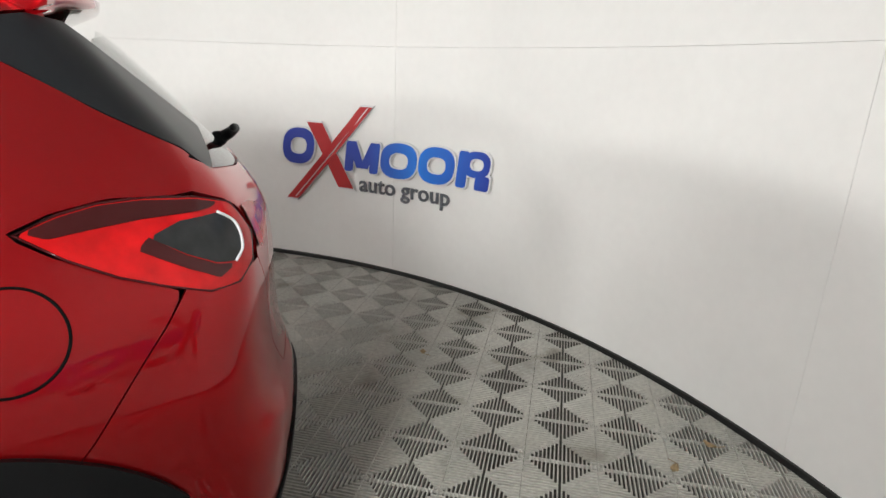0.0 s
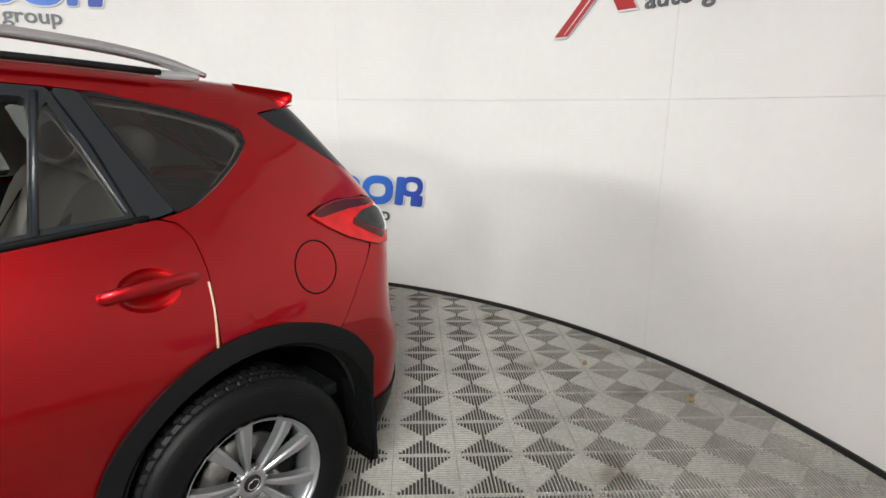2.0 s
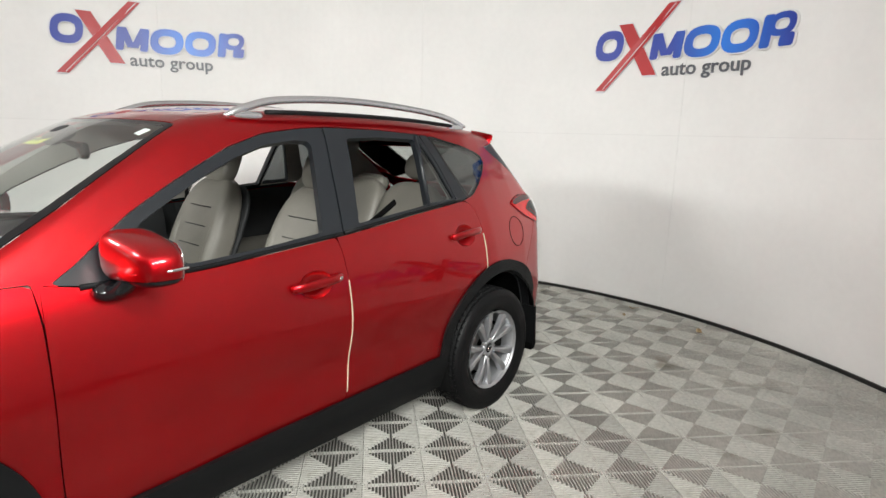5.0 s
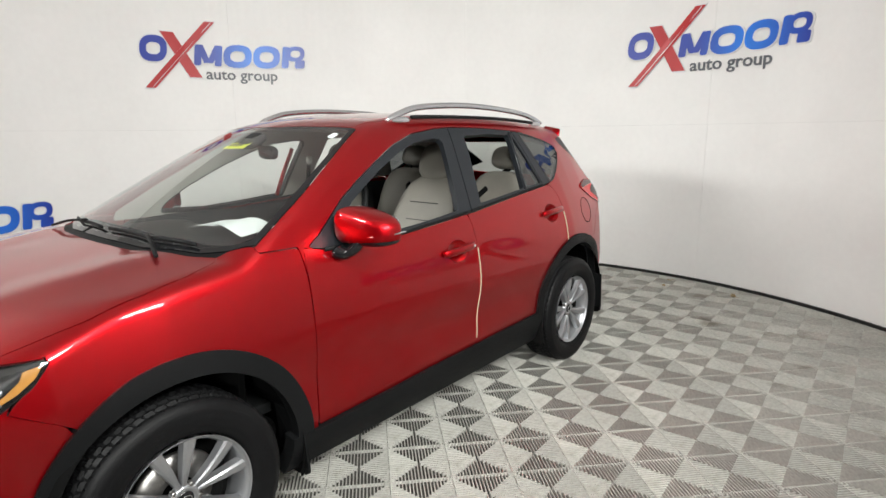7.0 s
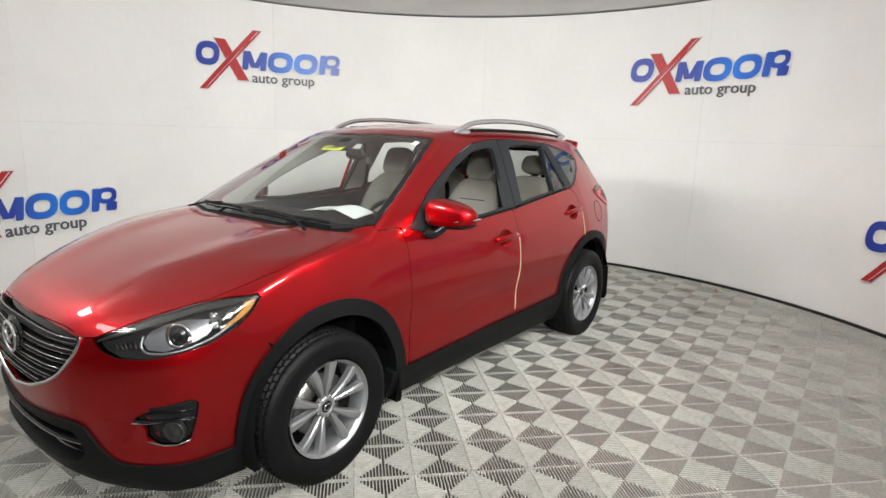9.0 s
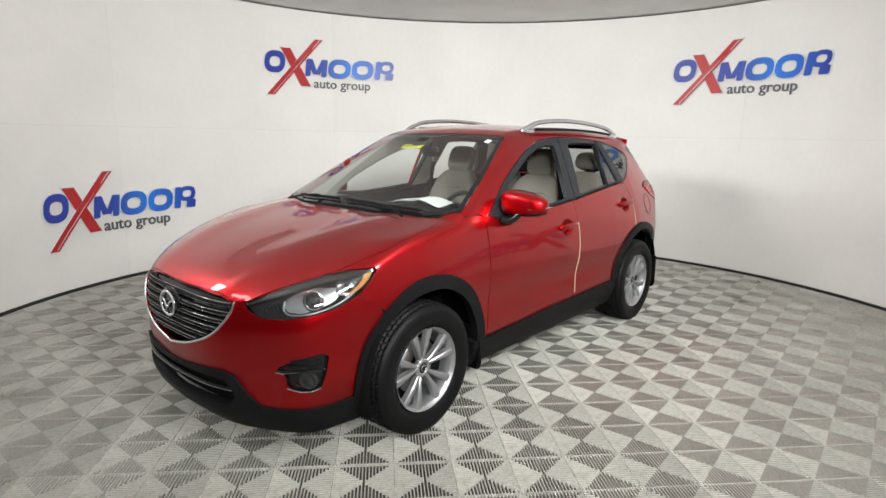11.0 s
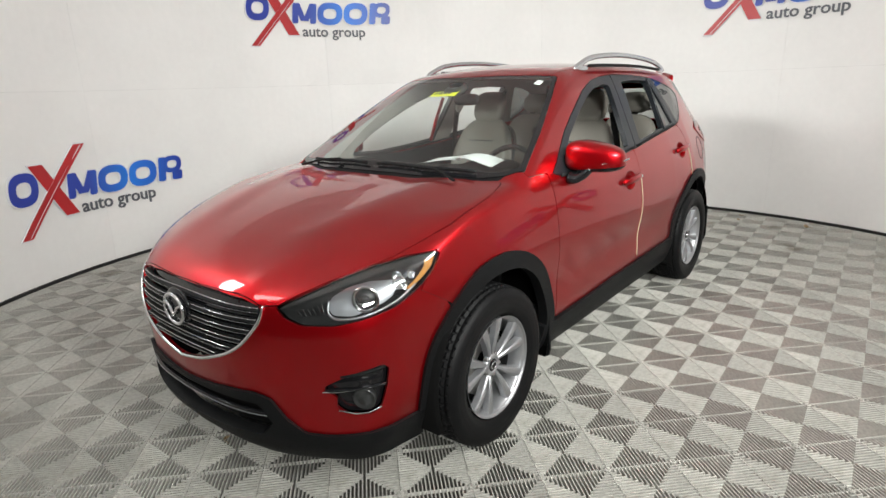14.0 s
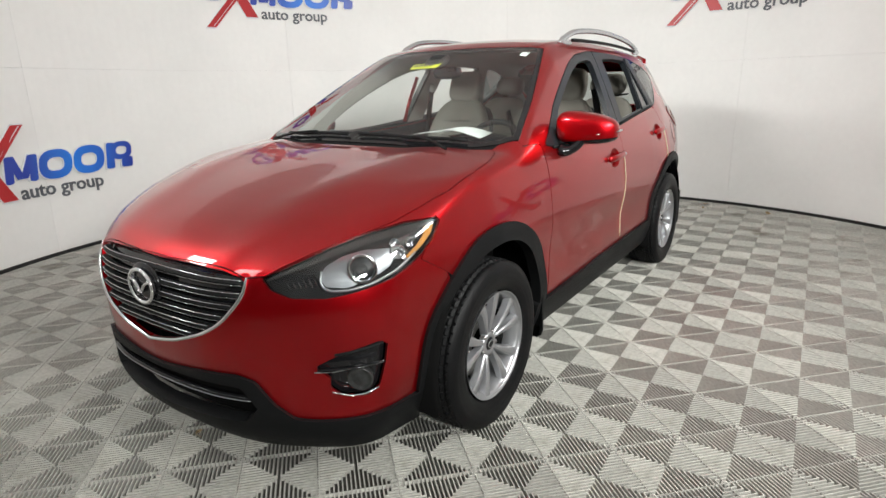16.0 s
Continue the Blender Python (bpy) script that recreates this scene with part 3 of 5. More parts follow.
mesh_object("windscreen_border", *sheet(cut(top_grid(0.2, 1.28, -0.8, 0.8, 0.02), in_plan(SCREEN_PLAN, 0.002), lambda P: 0.024 + 0.05 * np.clip(P[:, 0] - 1.05, 0, .1) * 10 - polygon_sd(P[:, 0], np.abs(P[:, 1]), SCREEN_PLAN)), 0.006), GLOSS_BLACK, car, "black ceramic border of the windscreen")
mesh_object("cowl", *lifted(cut(top_grid(0.9, 1.30, -0.82, 0.82, 0.02), not_in_plan(SCREEN_PLAN, -0.01), in_plan([(1.285, -.1), (1.28, .1), (1.26, .37), (1.18, .62), (1.12, .735), (1.05, .755), (0.985, .786), (0.98, -.1)])), -0.006), BLACK_TRIM, car, "black plastic wiper cowl")

# nose
both("front_bumper", sheet(cut(end_grid(True, 0, 66, 0.24, 0.97), in_side(BUMPER_BACK, GAP), not_in_end(HEADLAMP, True, GAP), not_in_end(GRILLE, True, GAP), not_in_end(LOWER, True, 0.001), not_in_end(FOG, True, 0.001), not_in_plan(HOOD_PLAN, GAP), off_wheels(0.465))), PAINT)
mesh_object("lower_bumper", *sheet(lifted(cut(end_grid(True, -66, 66, 0.17, 0.5), in_end(LOWER, True, 0.0), off_wheels(0.43), not_in_end([(-5, .425), (14, .432), (18.5, .430), (20.8, .35), (18.5, .300), (-5, .272)], True)), 0.012), 0.05), BLACK_TRIM, car, "grained black lower bumper and air intake surround")
mesh_object("air_intake", *lifted(cut(end_grid(True, -24, 24, 0.28, 0.47), lambda P: P[:, 2] - 0.28), -0.05), DARK, car)
mesh_object("grille_back", *lifted(cut(end_grid(True, -24, 24, 0.54, 0.86), in_end(GRILLE, True, -0.02)), -0.045), DARK, car)
both("lamp_housing", lifted(cut(end_grid(True, 15, 60, 0.70, 1.0), in_end(HEADLAMP, True, -0.012)), -0.06), LAMP_CLEAR)
both("headlamp_lens", cut(end_grid(True, 15, 60, 0.70, 1.0, 0.012), in_end(HEADLAMP, True, GAP)), LENS_GLASS)
both("fog_bezel", lifted(cut(end_grid(True, 24, 50, 0.36, 0.63), in_end(FOG, True, -0.004)), -0.03), GLOSS_BLACK)

# tail
TAIL_LAMP = [(49.3, 1.158), (46, 1.182), (43, 1.194), (40, 1.196), (36.3, 1.188), (33, 1.165), (32.0, 1.10), (33.8, 1.048), (36.3, 1.020), (39.2, 1.020), (42, 1.045), (44.5, 1.072), (47, 1.110)]
REAR_GLASS = [(-5, 1.505), (20, 1.500), (30, 1.470), (34.5, 1.420), (35.5, 1.34), (34.5, 1.27), (30, 1.225), (20, 1.2), (-5, 1.187)]
both("tail_lamp", sheet(lifted(cut(end_grid(False, 14, 58, 0.96, 1.24, 0.012), in_end(TAIL_LAMP, False, GAP)), 0.004), 0.02), LAMP_RED)
REAR_BUMPER = [(-1.64, 0.20), (-1.66, 0.735), (-1.72, 0.80), (-1.80, 0.905), (-1.86, 0.98), (-1.90, 1.04), (-2.5, 1.04), (-2.5, 0)]
GATE = [(-5, 1.21), (18, 1.21), (30, 1.235), (34, 1.268), (37.5, 1.268), (36.3, 1.20), (33, 1.172), (31.6, 1.15), (31, 1.10), (31.5, 1.04), (29, 0.96), (28, 0.80), (24, 0.70), (-5, 0.68)]
both("rear_bumper", sheet(cut(end_grid(False, 0, 66, 0.2, 1.06), in_side(REAR_BUMPER, GAP), not_in_end(TAIL_LAMP, False, GAP), not_in_end(GATE, False, GAP), off_wheels(0.465), lambda P: P[:, 2] - tab(bearing(P, False), [(0, .62), (24, .61), (29, .54), (34, .45), (40, .42), (50, .40), (66, .40)]))), PAINT)
mesh_object("lower_rear_bumper", *sheet(lifted(cut(end_grid(False, -66, 66, 0.22, 0.6), in_side(REAR_BUMPER, 0), off_wheels(0.44), lambda P: tab(bearing(P, False), [(0, .62), (24, .61), (29, .54), (34, .45), (40, .42), (50, .40), (66, .40)]) - P[:, 2]), 0.007), 0.05), BLACK_TRIM, car, "grained black lower rear bumper")
mesh_object("tailgate", *sheet(cut(end_grid(False, -40, 40, 0.64, 1.32), in_end(GATE, False, GAP), not_in_end(REAR_GLASS, False, 0.0))), PAINT, car)
mesh_object("rear_window", *cut(smoothed(end_grid(False, -40, 40, 1.12, 1.56), 60), in_end(REAR_GLASS, False, 0.001)), REAR_GLASS_TINT, car, "tinted tailgate glass").visible_shadow = False
both("spoiler_fin", sheet(cut(side_grid(-2.0, -1.5, 1.2, 1.6, 0.014), in_side([(-1.565, 1.487), (-1.605, 1.462), (-1.80, 1.345), (-1.93, 1.275), (-1.99, 1.22), (-2.02, 1.30), (-1.80, 1.50), (-1.70, 1.515)], 0.001))), SATIN_BLACK, "black fin beside the tailgate glass")

# black lower cladding and inner shell
both("rocker", sheet(lifted(cut(side_grid(-1.1, 1.1, 0.2, 0.46), in_side([(0.95, 0.385), (0.80, 0.378), (0.134, 0.408), (-0.92, 0.432), (-1.0, 0.3), (-1.0, 0.235), (0.98, 0.225)]), off_wheels(0.40)), 0.016), 0.06), BLACK_TRIM, "grained black sill cladding")
for sx, far, r0, r1 in ((1.335, 1.86, 0.424, 0.498), (-1.385, -1.90, 0.444, 0.505)):
    VF = cut(side_grid(min(sx - .6, far) if sx < 0 else sx - .6, max(far, sx + .6) if sx > 0 else sx + .6, 0.2, 1.0, 0.014), lambda P: r1 + (0.10 * np.clip(-1.55 - P[:, 0], 0, .4)) - 0.10 * np.clip(P[:, 0] - 1.5, 0, .3) - np.hypot(P[:, 0] - sx, P[:, 2] - 0.36), lambda P: np.hypot(P[:, 0] - sx, P[:, 2] - 0.36) - r0, lambda P: P[:, 2] - (0.33 if sx > 0 else 0.36), (lambda P: 1.83 - P[:, 0]) if sx > 0 else (lambda P: P[:, 0] + 1.86))
    both("arch_cladding", sheet(lifted(VF, 0.014), 0.05), BLACK_TRIM, "grained black wheel arch cladding")
both("inner_shell", lifted(cut(side_grid(-1.95, 1.9, 0.24, 1.18, 0.03), not_in_side(WINDOW_LINE), off_wheels(0.43), lambda P: tab(P[:, 0], [(-1.3, 1.25), (-0.3, 1.16), (0.8, 1.10), (0.9, 1.0), (1.9, .80)]) - P[:, 2]), -0.035), CABIN)

# ---------------------------------------------------------------- wheels
TYRE = [(0.235, -0.085), (0.25, -0.105), (0.29, -0.115), (0.325, -0.112), (0.347, -0.098), (0.356, -0.080), (0.359, -0.045), (0.3595, 0.0), (0.359, 0.045), (0.356, 0.080), (0.347, 0.098), (0.325, 0.112), (0.29, 0.115), (0.258, 0.109), (0.236, 0.097), (0.228, 0.080)]


def tyre(spin):
    """A loaded tyre: grooved tread with cross cuts, flattened and bulged where it meets the floor."""
    n, line = 300, spline(TYRE, 4)
    V, F = revolve(line, n)
    k = len(line)
    c, s = math.cos(radians(spin)), math.sin(radians(spin))
    out = []
    for i, (x, y, z) in enumerate(V):
        r, a = math.hypot(x, z), (i // k)
        if abs(y) < 0.094 and r > 0.348:
            groove = min(abs(abs(y) - g) for g in (0.016, 0.047, 0.076)) < 0.0042
            cross = (a + int(abs(y) * 120)) % 5 == 0
            d = 0.010 if groove else 0.006 if cross else 0.0
            x, z = x * (r - d) / r, z * (r - d) / r
        elif 0.312 < r < 0.322 and abs(y) > 0.1:
            y *= 1.016
        elif 0.262 < r < 0.270 and abs(y) > 0.1:
            y *= 1.012
        down, along = -x * s + z * c, x * c + z * s
        if down < -0.31:
            y *= 1 + 0.045 * min(1.0, (-0.31 - down) / 0.03)
        if down < -0.3485:
            down = -0.3485
        out.append((along * c - down * s, y, along * s + down * c))
    return out, F


def spoke(a, lean):
    """One of the paired blades of the alloy wheel: narrow at the hub, wide at the rim."""
    V, F = [], []
    steps = 9
    for i in range(steps):
        t = i / (steps - 1)
        r = 0.045 + t * 0.176
        an = a + lean * t
        w = 0.0078 + 0.0165 * t ** 0.9
        y = 0.066 + 0.022 * math.sin(t * math.pi * 0.55)
        c, s = math.cos(an), math.sin(an)
        for u, dy in ((-1.15, -0.030), (-0.9, -0.004), (-0.45, 0.001), (0.45, 0.001), (0.9, -0.004), (1.15, -0.030)):
            V.append((c * r - s * u * w, y + dy, s * r + c * u * w))
    for i in range(steps - 1):
        for j in range(5):
            F.append((i * 6 + j, i * 6 + j + 1, i * 6 + 7 + j, i * 6 + 6 + j))
    return V, F


def wheel(x, left, spin):
    """Built round its own middle, outer face towards +y; mirrored for the right side."""
    hold = new("wheel")
    hold.parent = car
    hold.matrix_basis = Matrix.Translation((x, (0.793 if left else -0.793), 0.350)) @ pose(0, 0, 0, 0, spin, 0 if left else 180)
    rubber = mesh_object("tyre", *tyre(spin), RUBBER, hold, "black tyre with a grooved tread")
    for f in rubber.data.polygons:
        f.use_smooth = math.hypot(f.center.x, f.center.z) < 0.336
    barrel = spline([(0.224, 0.099), (0.229, 0.102), (0.223, 0.092), (0.211, 0.080), (0.200, 0.03), (0.205, -0.05), (0.225, -0.09)], 4)
    pieces = [revolve(barrel, 72), revolve([(0.053, 0.045), (0.050, 0.066), (0.043, 0.071), (0.030, 0.070), (0.028, 0.066)], 40)]
    for k in range(5):
        for lean, off in ((0.085, 0.195), (-0.085, -0.195)):
            pieces.append(spoke(math.radians(90 + 72 * k) + off, lean))
    rim = mesh_object("rim", *joined(*pieces), ALLOY, hold, "silver alloy rim with paired blade spokes")
    for f in rim.data.polygons[len(pieces[0][1]) + len(pieces[1][1]):]:
        f.use_smooth = False
    mesh_object("centre_cap", *joined(revolve([(0.0, 0.074), (0.014, 0.0738), (0.024, 0.0725), (0.029, 0.068)], 32)), GLOSS_BLACK, hold)
    mesh_object("cap_ring", *sweep([(0.019 * math.cos(a), 0.0745, 0.015 * math.sin(a)) for a in np.linspace(0, 2 * math.pi, 24, endpoint=False)], 0.0022, n=6, closed=True, up=(0, 1, 0)), CHROME, hold)
    for k in range(5):
        a = math.radians(90 + 36 + 72 * k)
        V, F = revolve([(0.0, 0.070), (0.007, 0.070), (0.0085, 0.066), (0.0085, 0.050)], 10)
        mesh_object("wheel_nut", [(v[0] + 0.052 * math.cos(a), v[1], v[2] + 0.052 * math.sin(a)) for v in V], F, STEEL, hold)
    mesh_object("brake_disc", *revolve([(0.06, 0.02), (0.075, 0.022), (0.148, 0.022), (0.150, 0.0), (0.06, 0.0)], 56), STEEL, hold)
    V, F = revolve([(0.12, -0.01), (0.118, 0.042), (0.165, 0.042), (0.168, -0.01)], 10, math.radians(150), math.radians(215))
    mesh_object("brake_caliper", V, F, DARK, hold)
    mesh_object("back_plate", *revolve([(0.0, -0.05), (0.21, -0.05)], 40), DARK, hold)
    return hold


for x, left, spin in ((1.362, True, 8), (1.362, False, 30), (-1.335, True, 20), (-1.335, False, 50)):
    wheel(x, left, spin)
for sx in (1.35, -1.35):
    V, F = revolve([(0.455, -0.785), (0.455, 0.075), (0.43, 0.085)], 30, math.radians(-20), math.radians(200))
    VF = ([(v[0] + sx - 0.028 * (sx > 0) - 0.035 * (sx < 0) + 0.0, v[1] + 0.79, v[2] + 0.36) for v in V], F)
    both("arch_liner", VF, DARK)
    low, high = (0.185, 0.47) if sx > 0 else (0.195, 0.50)
    side_line = [(0.700, high), (0.702, low + 0.05), (0.712, low + 0.016), (0.735, low)] + [(0.845, low), (0.868, low + 0.016), (0.878, low + 0.05), (0.880, high)]
    bend = lambda z: 0.03 * max(0.0, (high - z) / (high - low)) ** 2
    V = [(sx - 0.455 + bend(z) * (-1) + d, y, z) for d in (-0.006, 0.006) for y, z in side_line]
    me = V, [tuple(range(8)), tuple(reversed(range(8, 16)))] + [(k, (k + 1) % 8, 8 + (k + 1) % 8, 8 + k) for k in range(8)]
    both("mud_flap", me, BLACK_TRIM, "black mud flap", smooth=False)
# ---------------------------------------------------------------- the car: what sits on its skin
@functools.lru_cache(None)
def flank(x, z, out=0.0):
    p = skin(np.array([[float(x), 0.0, float(z)]]), np.array([[0.0, 1.0, 0.0]]))
    return Vector((p + normals(p) * out)[0])


@functools.lru_cache(None)
def at_end(front, angle, z, out=0.0):
    s, a = (1 if front else -1), radians(angle)
    p = skin(np.array([[float(s), 0.0, float(z)]]), np.array([[s * math.cos(a), math.sin(a), 0.0]]))
    return Vector((p + normals(p) * out)[0])


@functools.lru_cache(None)
def on_top(x, y, out=0.0):
    p = skin(np.array([[float(x), float(y), 0.7]]), np.array([[0.0, 0.0, 1.0]]))
    return Vector((p + normals(p) * out)[0])


FRONT_OPEN = [(0.62, 1.125), (0.60, 1.165), (0.48, 1.258), (0.36, 1.325), (0.25, 1.382), (0.10, 1.448), (-0.05, 1.497), (-0.20, 1.516), (-0.262, 1.512), (-0.278, 1.495), (-0.245, 1.35), (-0.200, 1.150), (0.062, 1.127), (0.342, 1.110)]
REAR_OPEN = [(-0.402, 1.166), (-0.43, 1.28), (-0.462, 1.412), (-0.482, 1.515), (-0.495, 1.527), (-0.70, 1.535), (-0.935, 1.526), (-0.925, 1.45), (-0.872, 1.210)]
FIXED = [(-0.890, 1.216), (-0.945, 1.46), (-0.975, 1.522), (-1.03, 1.40), (-1.098, 1.226)]
QUARTER = [(-1.072, 1.533), (-1.20, 1.515), (-1.32, 1.487), (-1.43, 1.455), (-1.472, 1.432), (-1.478, 1.402), (-1.43, 1.350), (-1.35, 1.290), (-1.275, 1.245), (-1.232, 1.232), (-1.148, 1.38)]
FRONT_TRIM = [(0.776, 1.109), (0.698, 1.154), (0.52, 1.281), (0.38, 1.358), (0.265, 1.416), (0.109, 1.488), (-0.062, 1.541), (-0.253, 1.565), (-0.372, 1.572), (-0.340, 1.40), (-0.300, 1.128), (0.062, 1.104), (0.342, 1.086), (0.653, 1.088)]
REAR_TRIM = [(-0.306, 1.128), (-0.346, 1.40), (-0.378, 1.573), (-0.70, 1.568), (-0.985, 1.552), (-1.05, 1.40), (-1.112, 1.206), (-0.822, 1.181)]
PILLAR_TRIM = [(-0.991, 1.551), (-1.054, 1.546), (-1.130, 1.38), (-1.214, 1.222), (-1.16, 1.211), (-1.118, 1.207), (-1.056, 1.40)]
whole = side_grid(-1.52, 0.80, 1.04, 1.62, 0.011)
for i, (_, side) in enumerate(PAIR):
    for name, VF, mat, host, label in (
            ("window_frame", sheet(lifted(cut(whole, in_side(FRONT_TRIM, 0.001), not_in_side(FRONT_OPEN)), 0.002), 0.03), SATIN_BLACK, front_door[i], "satin black window frame"),
            ("window_frame", sheet(lifted(cut(whole, in_side(REAR_TRIM, 0.001), not_in_side(REAR_OPEN), not_in_side(FIXED)), 0.002), 0.03), SATIN_BLACK, rear_door[i], "satin black window frame"),
            ("fixed_pane", lifted(cut(whole, in_side(FIXED, -0.004)), -0.006), TINTED_GLASS, rear_door[i], "dark tinted fixed pane")):
        ob = mesh_object(name, *side(VF), mat, host, label)
        if mat is TINTED_GLASS:
            ob.visible_shadow = False
    mesh_object("pillar_trim", *side(sheet(lifted(cut(whole, in_side(PILLAR_TRIM, 0.001)), 0.002), 0.02)), SATIN_BLACK, car, "satin black rear pillar trim")
    pane = mesh_object("quarter_pane", *side(lifted(cut(whole, in_side(QUARTER, -0.003)), -0.001)), TINTED_GLASS, car, "dark tinted quarter pane")
    pane.visible_shadow = False
    mesh_object("quarter_seal", *side(sheet(lifted(cut(whole, in_side([p for p in WINDOW_LINE if p[0] < -1.09] + [(-1.216, 1.217), (-1.132, 1.38), (-1.056, 1.545)], 0.001), not_in_side(QUARTER)), 0.001), 0.02)), GLOSS_BLACK, car, "black edge of the quarter pane")
    mesh_object("belt_seal", *side(sweep([flank(x, z, 0.004) for x, z in spline([(0.70, 1.092), (0.342, 1.091), (0.062, 1.109), (-0.298, 1.134)], 6)], 0.006, 0.009)), BLACK_TRIM, front_door[i])
    mesh_object("belt_seal", *side(sweep([flank(x, z, 0.004) for x, z in spline([(-0.308, 1.135), (-0.822, 1.187), (-1.14, 1.214)], 6)], 0.006, 0.009)), BLACK_TRIM, rear_door[i])
    mesh_object("window_divider", *side(sweep([flank(x, z, 0.004) for x, z in ((-0.882, 1.20), (-0.935, 1.45), (-0.955, 1.54))], 0.009, 0.006)), SATIN_BLACK, rear_door[i])
    # pull handles in their scooped cups
    for (x0, z0), host in zip(CUPS, (front_door[i], rear_door[i])):
        rim = [(math.cos(a), math.sin(a)) for a in np.linspace(0, 2 * math.pi, 36, endpoint=False)]
        V, F = [], []
        for k, (grow, deep) in enumerate(((1.0, 0.0), (0.97, -0.005), (0.88, -0.016), (0.68, -0.026), (0.35, -0.030), (0.02, -0.031))):
            V += [flank(round(x0 + 0.082 * grow * u, 5), round(z0 + 0.056 * grow * w, 5), deep) for u, w in rim]
            if k:
                F += [((k - 1) * 36 + q, (k - 1) * 36 + (q + 1) % 36, k * 36 + (q + 1) % 36, k * 36 + q) for q in range(36)]
        mesh_object("handle_cup", *side((V, [tuple(reversed(f)) for f in F])), PAINT, host)
        line = [flank(x0 + d, z0 + 0.006 - 0.05 * d, o) for d, o in ((0.120, 0.004), (0.108, 0.016), (0.07, 0.029), (0.0, 0.034), (-0.06, 0.032), (-0.10, 0.024), (-0.128, 0.006))]
        mesh_object("handle", *side(sweep(spline(line, 4), 0.011, 0.0185, 14, taper=[0.62, 0.75, 0.85] + [1] * 19 + [0.9, 0.8, 0.7])), PAINT, host, "red pull handle")
        if host is front_door[0]:
            mesh_object("key_cover", *puff((0.018, 0.006, 0.016), line[5] + Vector((0.0, 0.012, 0)), n=12), CHROME, host)
    # edge guards
    mesh_object("edge_guard", *side(sweep([flank(x, z, 0.003) for x, z in spline([(-0.284, 0.945), (-0.288, 0.80), (-0.280, 0.62), (-0.262, 0.45)], 6)], 0.0034, 0.003, 8)), GUARD, front_door[i], "cream plastic edge guard")
    mesh_object("edge_guard", *side(sweep([flank(x, z, 0.003) for x, z in spline([(-1.256, 1.030), (-1.256, 0.95), (-1.248, 0.845)], 6)], 0.0034, 0.003, 8)), GUARD, rear_door[i], "cream plastic edge guard")
    # roof rails
    rail = spline([(0.075, 1.606), (-0.01, 1.640), (-0.15, 1.676), (-0.43, 1.694), (-0.73, 1.692), (-1.03, 1.674), (-1.23, 1.650), (-1.42, 1.604)], 6)
    mesh_object("roof_rail", *side(sweep([(x, 0.575 - 0.02 * abs(x + 0.6), z) for x, z in rail], 0.016, 0.016, 12, taper=[0.55, 0.7, 0.85] + [1] * (len(rail) - 6) + [0.85, 0.7, 0.5])), RAIL, car, "satin silver roof rail")
    for x in (-0.02, -1.33):
        mesh_object("rail_foot", *side(puff((0.14, 0.024, 0.030), (x, 0.565, 1.612 if x > -1 else 1.598), 3, 16)), RAIL, car)
    mesh_object("rail_insert", *side(sweep([(x, 0.57, on_top(x, 0.53)[2] + 0.010) for x in np.linspace(-0.10, -1.28, 14)], 0.013, 0.010, 8)), BLACK_TRIM, car)

# fuel flap, on the left only
ring = [flank(-1.625 + 0.083 * math.cos(a), 1.000 + 0.084 * math.sin(a), 0.0008) for a in np.linspace(0, 2 * math.pi, 56, endpoint=False)]
mesh_object("fuel_flap_gap", *sweep(ring, 0.0028, 0.0012, 6, True, up=(0, 1, 0)), DARK, car, "round seam of the fuel flap")

# door mirrors
def mirror_shell(x, y, z):
    f = (y + 0.135) / 0.27
    return (x * (1.0 - 0.25 * f) + 0.03 * (1 - f) - 0.03 * f, y, z * (1.0 - 0.32 * f) + 0.012 - 0.018 * f * f)


for i, (_, side) in enumerate(PAIR):
    shell = puff((0.17, 0.275, 0.178), (0, 0, 0), 3.2, 36, shape=mirror_shell)
    move = Matrix.Translation((0.565, 0.94, 1.168)) @ pose(0, 0, 0, 0, 0, -8)
    whole_v = np.array([tuple(move @ Vector(v)) for v in shell[0]])
    up = clip(whole_v, shell[1], lambda P: P[:, 2] - 1.122 - 0.10 * (P[:, 1] - 0.94))
    low = clip(whole_v, shell[1], lambda P: -(P[:, 2] - 1.120 - 0.10 * (P[:, 1] - 0.94)))
    holder = mesh_object("door_mirror", *side(up), PAINT, front_door[i], "red door mirror shell")
    mesh_object("lower_shell", *side(low), GLOSS_BLACK, holder, "gloss black underside")
    mesh_object("indicator", *side(sweep([(0.628, 1.000, 1.150), (0.602, 1.046, 1.155), (0.556, 1.076, 1.161), (0.50, 1.083, 1.165)], 0.005, 0.0055, 8, taper=[0.3, 0.8, 1, 0.8])), CHROME, holder, "clear indicator strip")
    mesh_object("mirror_glass", *side(puff((0.008, 0.215, 0.115), (0.484, 0.945, 1.165), 4, 20, pose(0, 0, 0, 0, 0, -8).to_3x3())), CHROME, holder, "mirror glass")
    arm = [(0.63, 0.825, 1.075), (0.62, 0.86, 1.07), (0.605, 0.895, 1.09), (0.59, 0.92, 1.125)]
    mesh_object("mirror_foot", *side(sweep(spline(arm, 4), 0.05, 0.03, 12, taper=[1.0, 1, 1, 0.95, .9, .85, .8, .8, .8, .8, .8, .8, .8])), GLOSS_BLACK, holder, "black mirror foot")

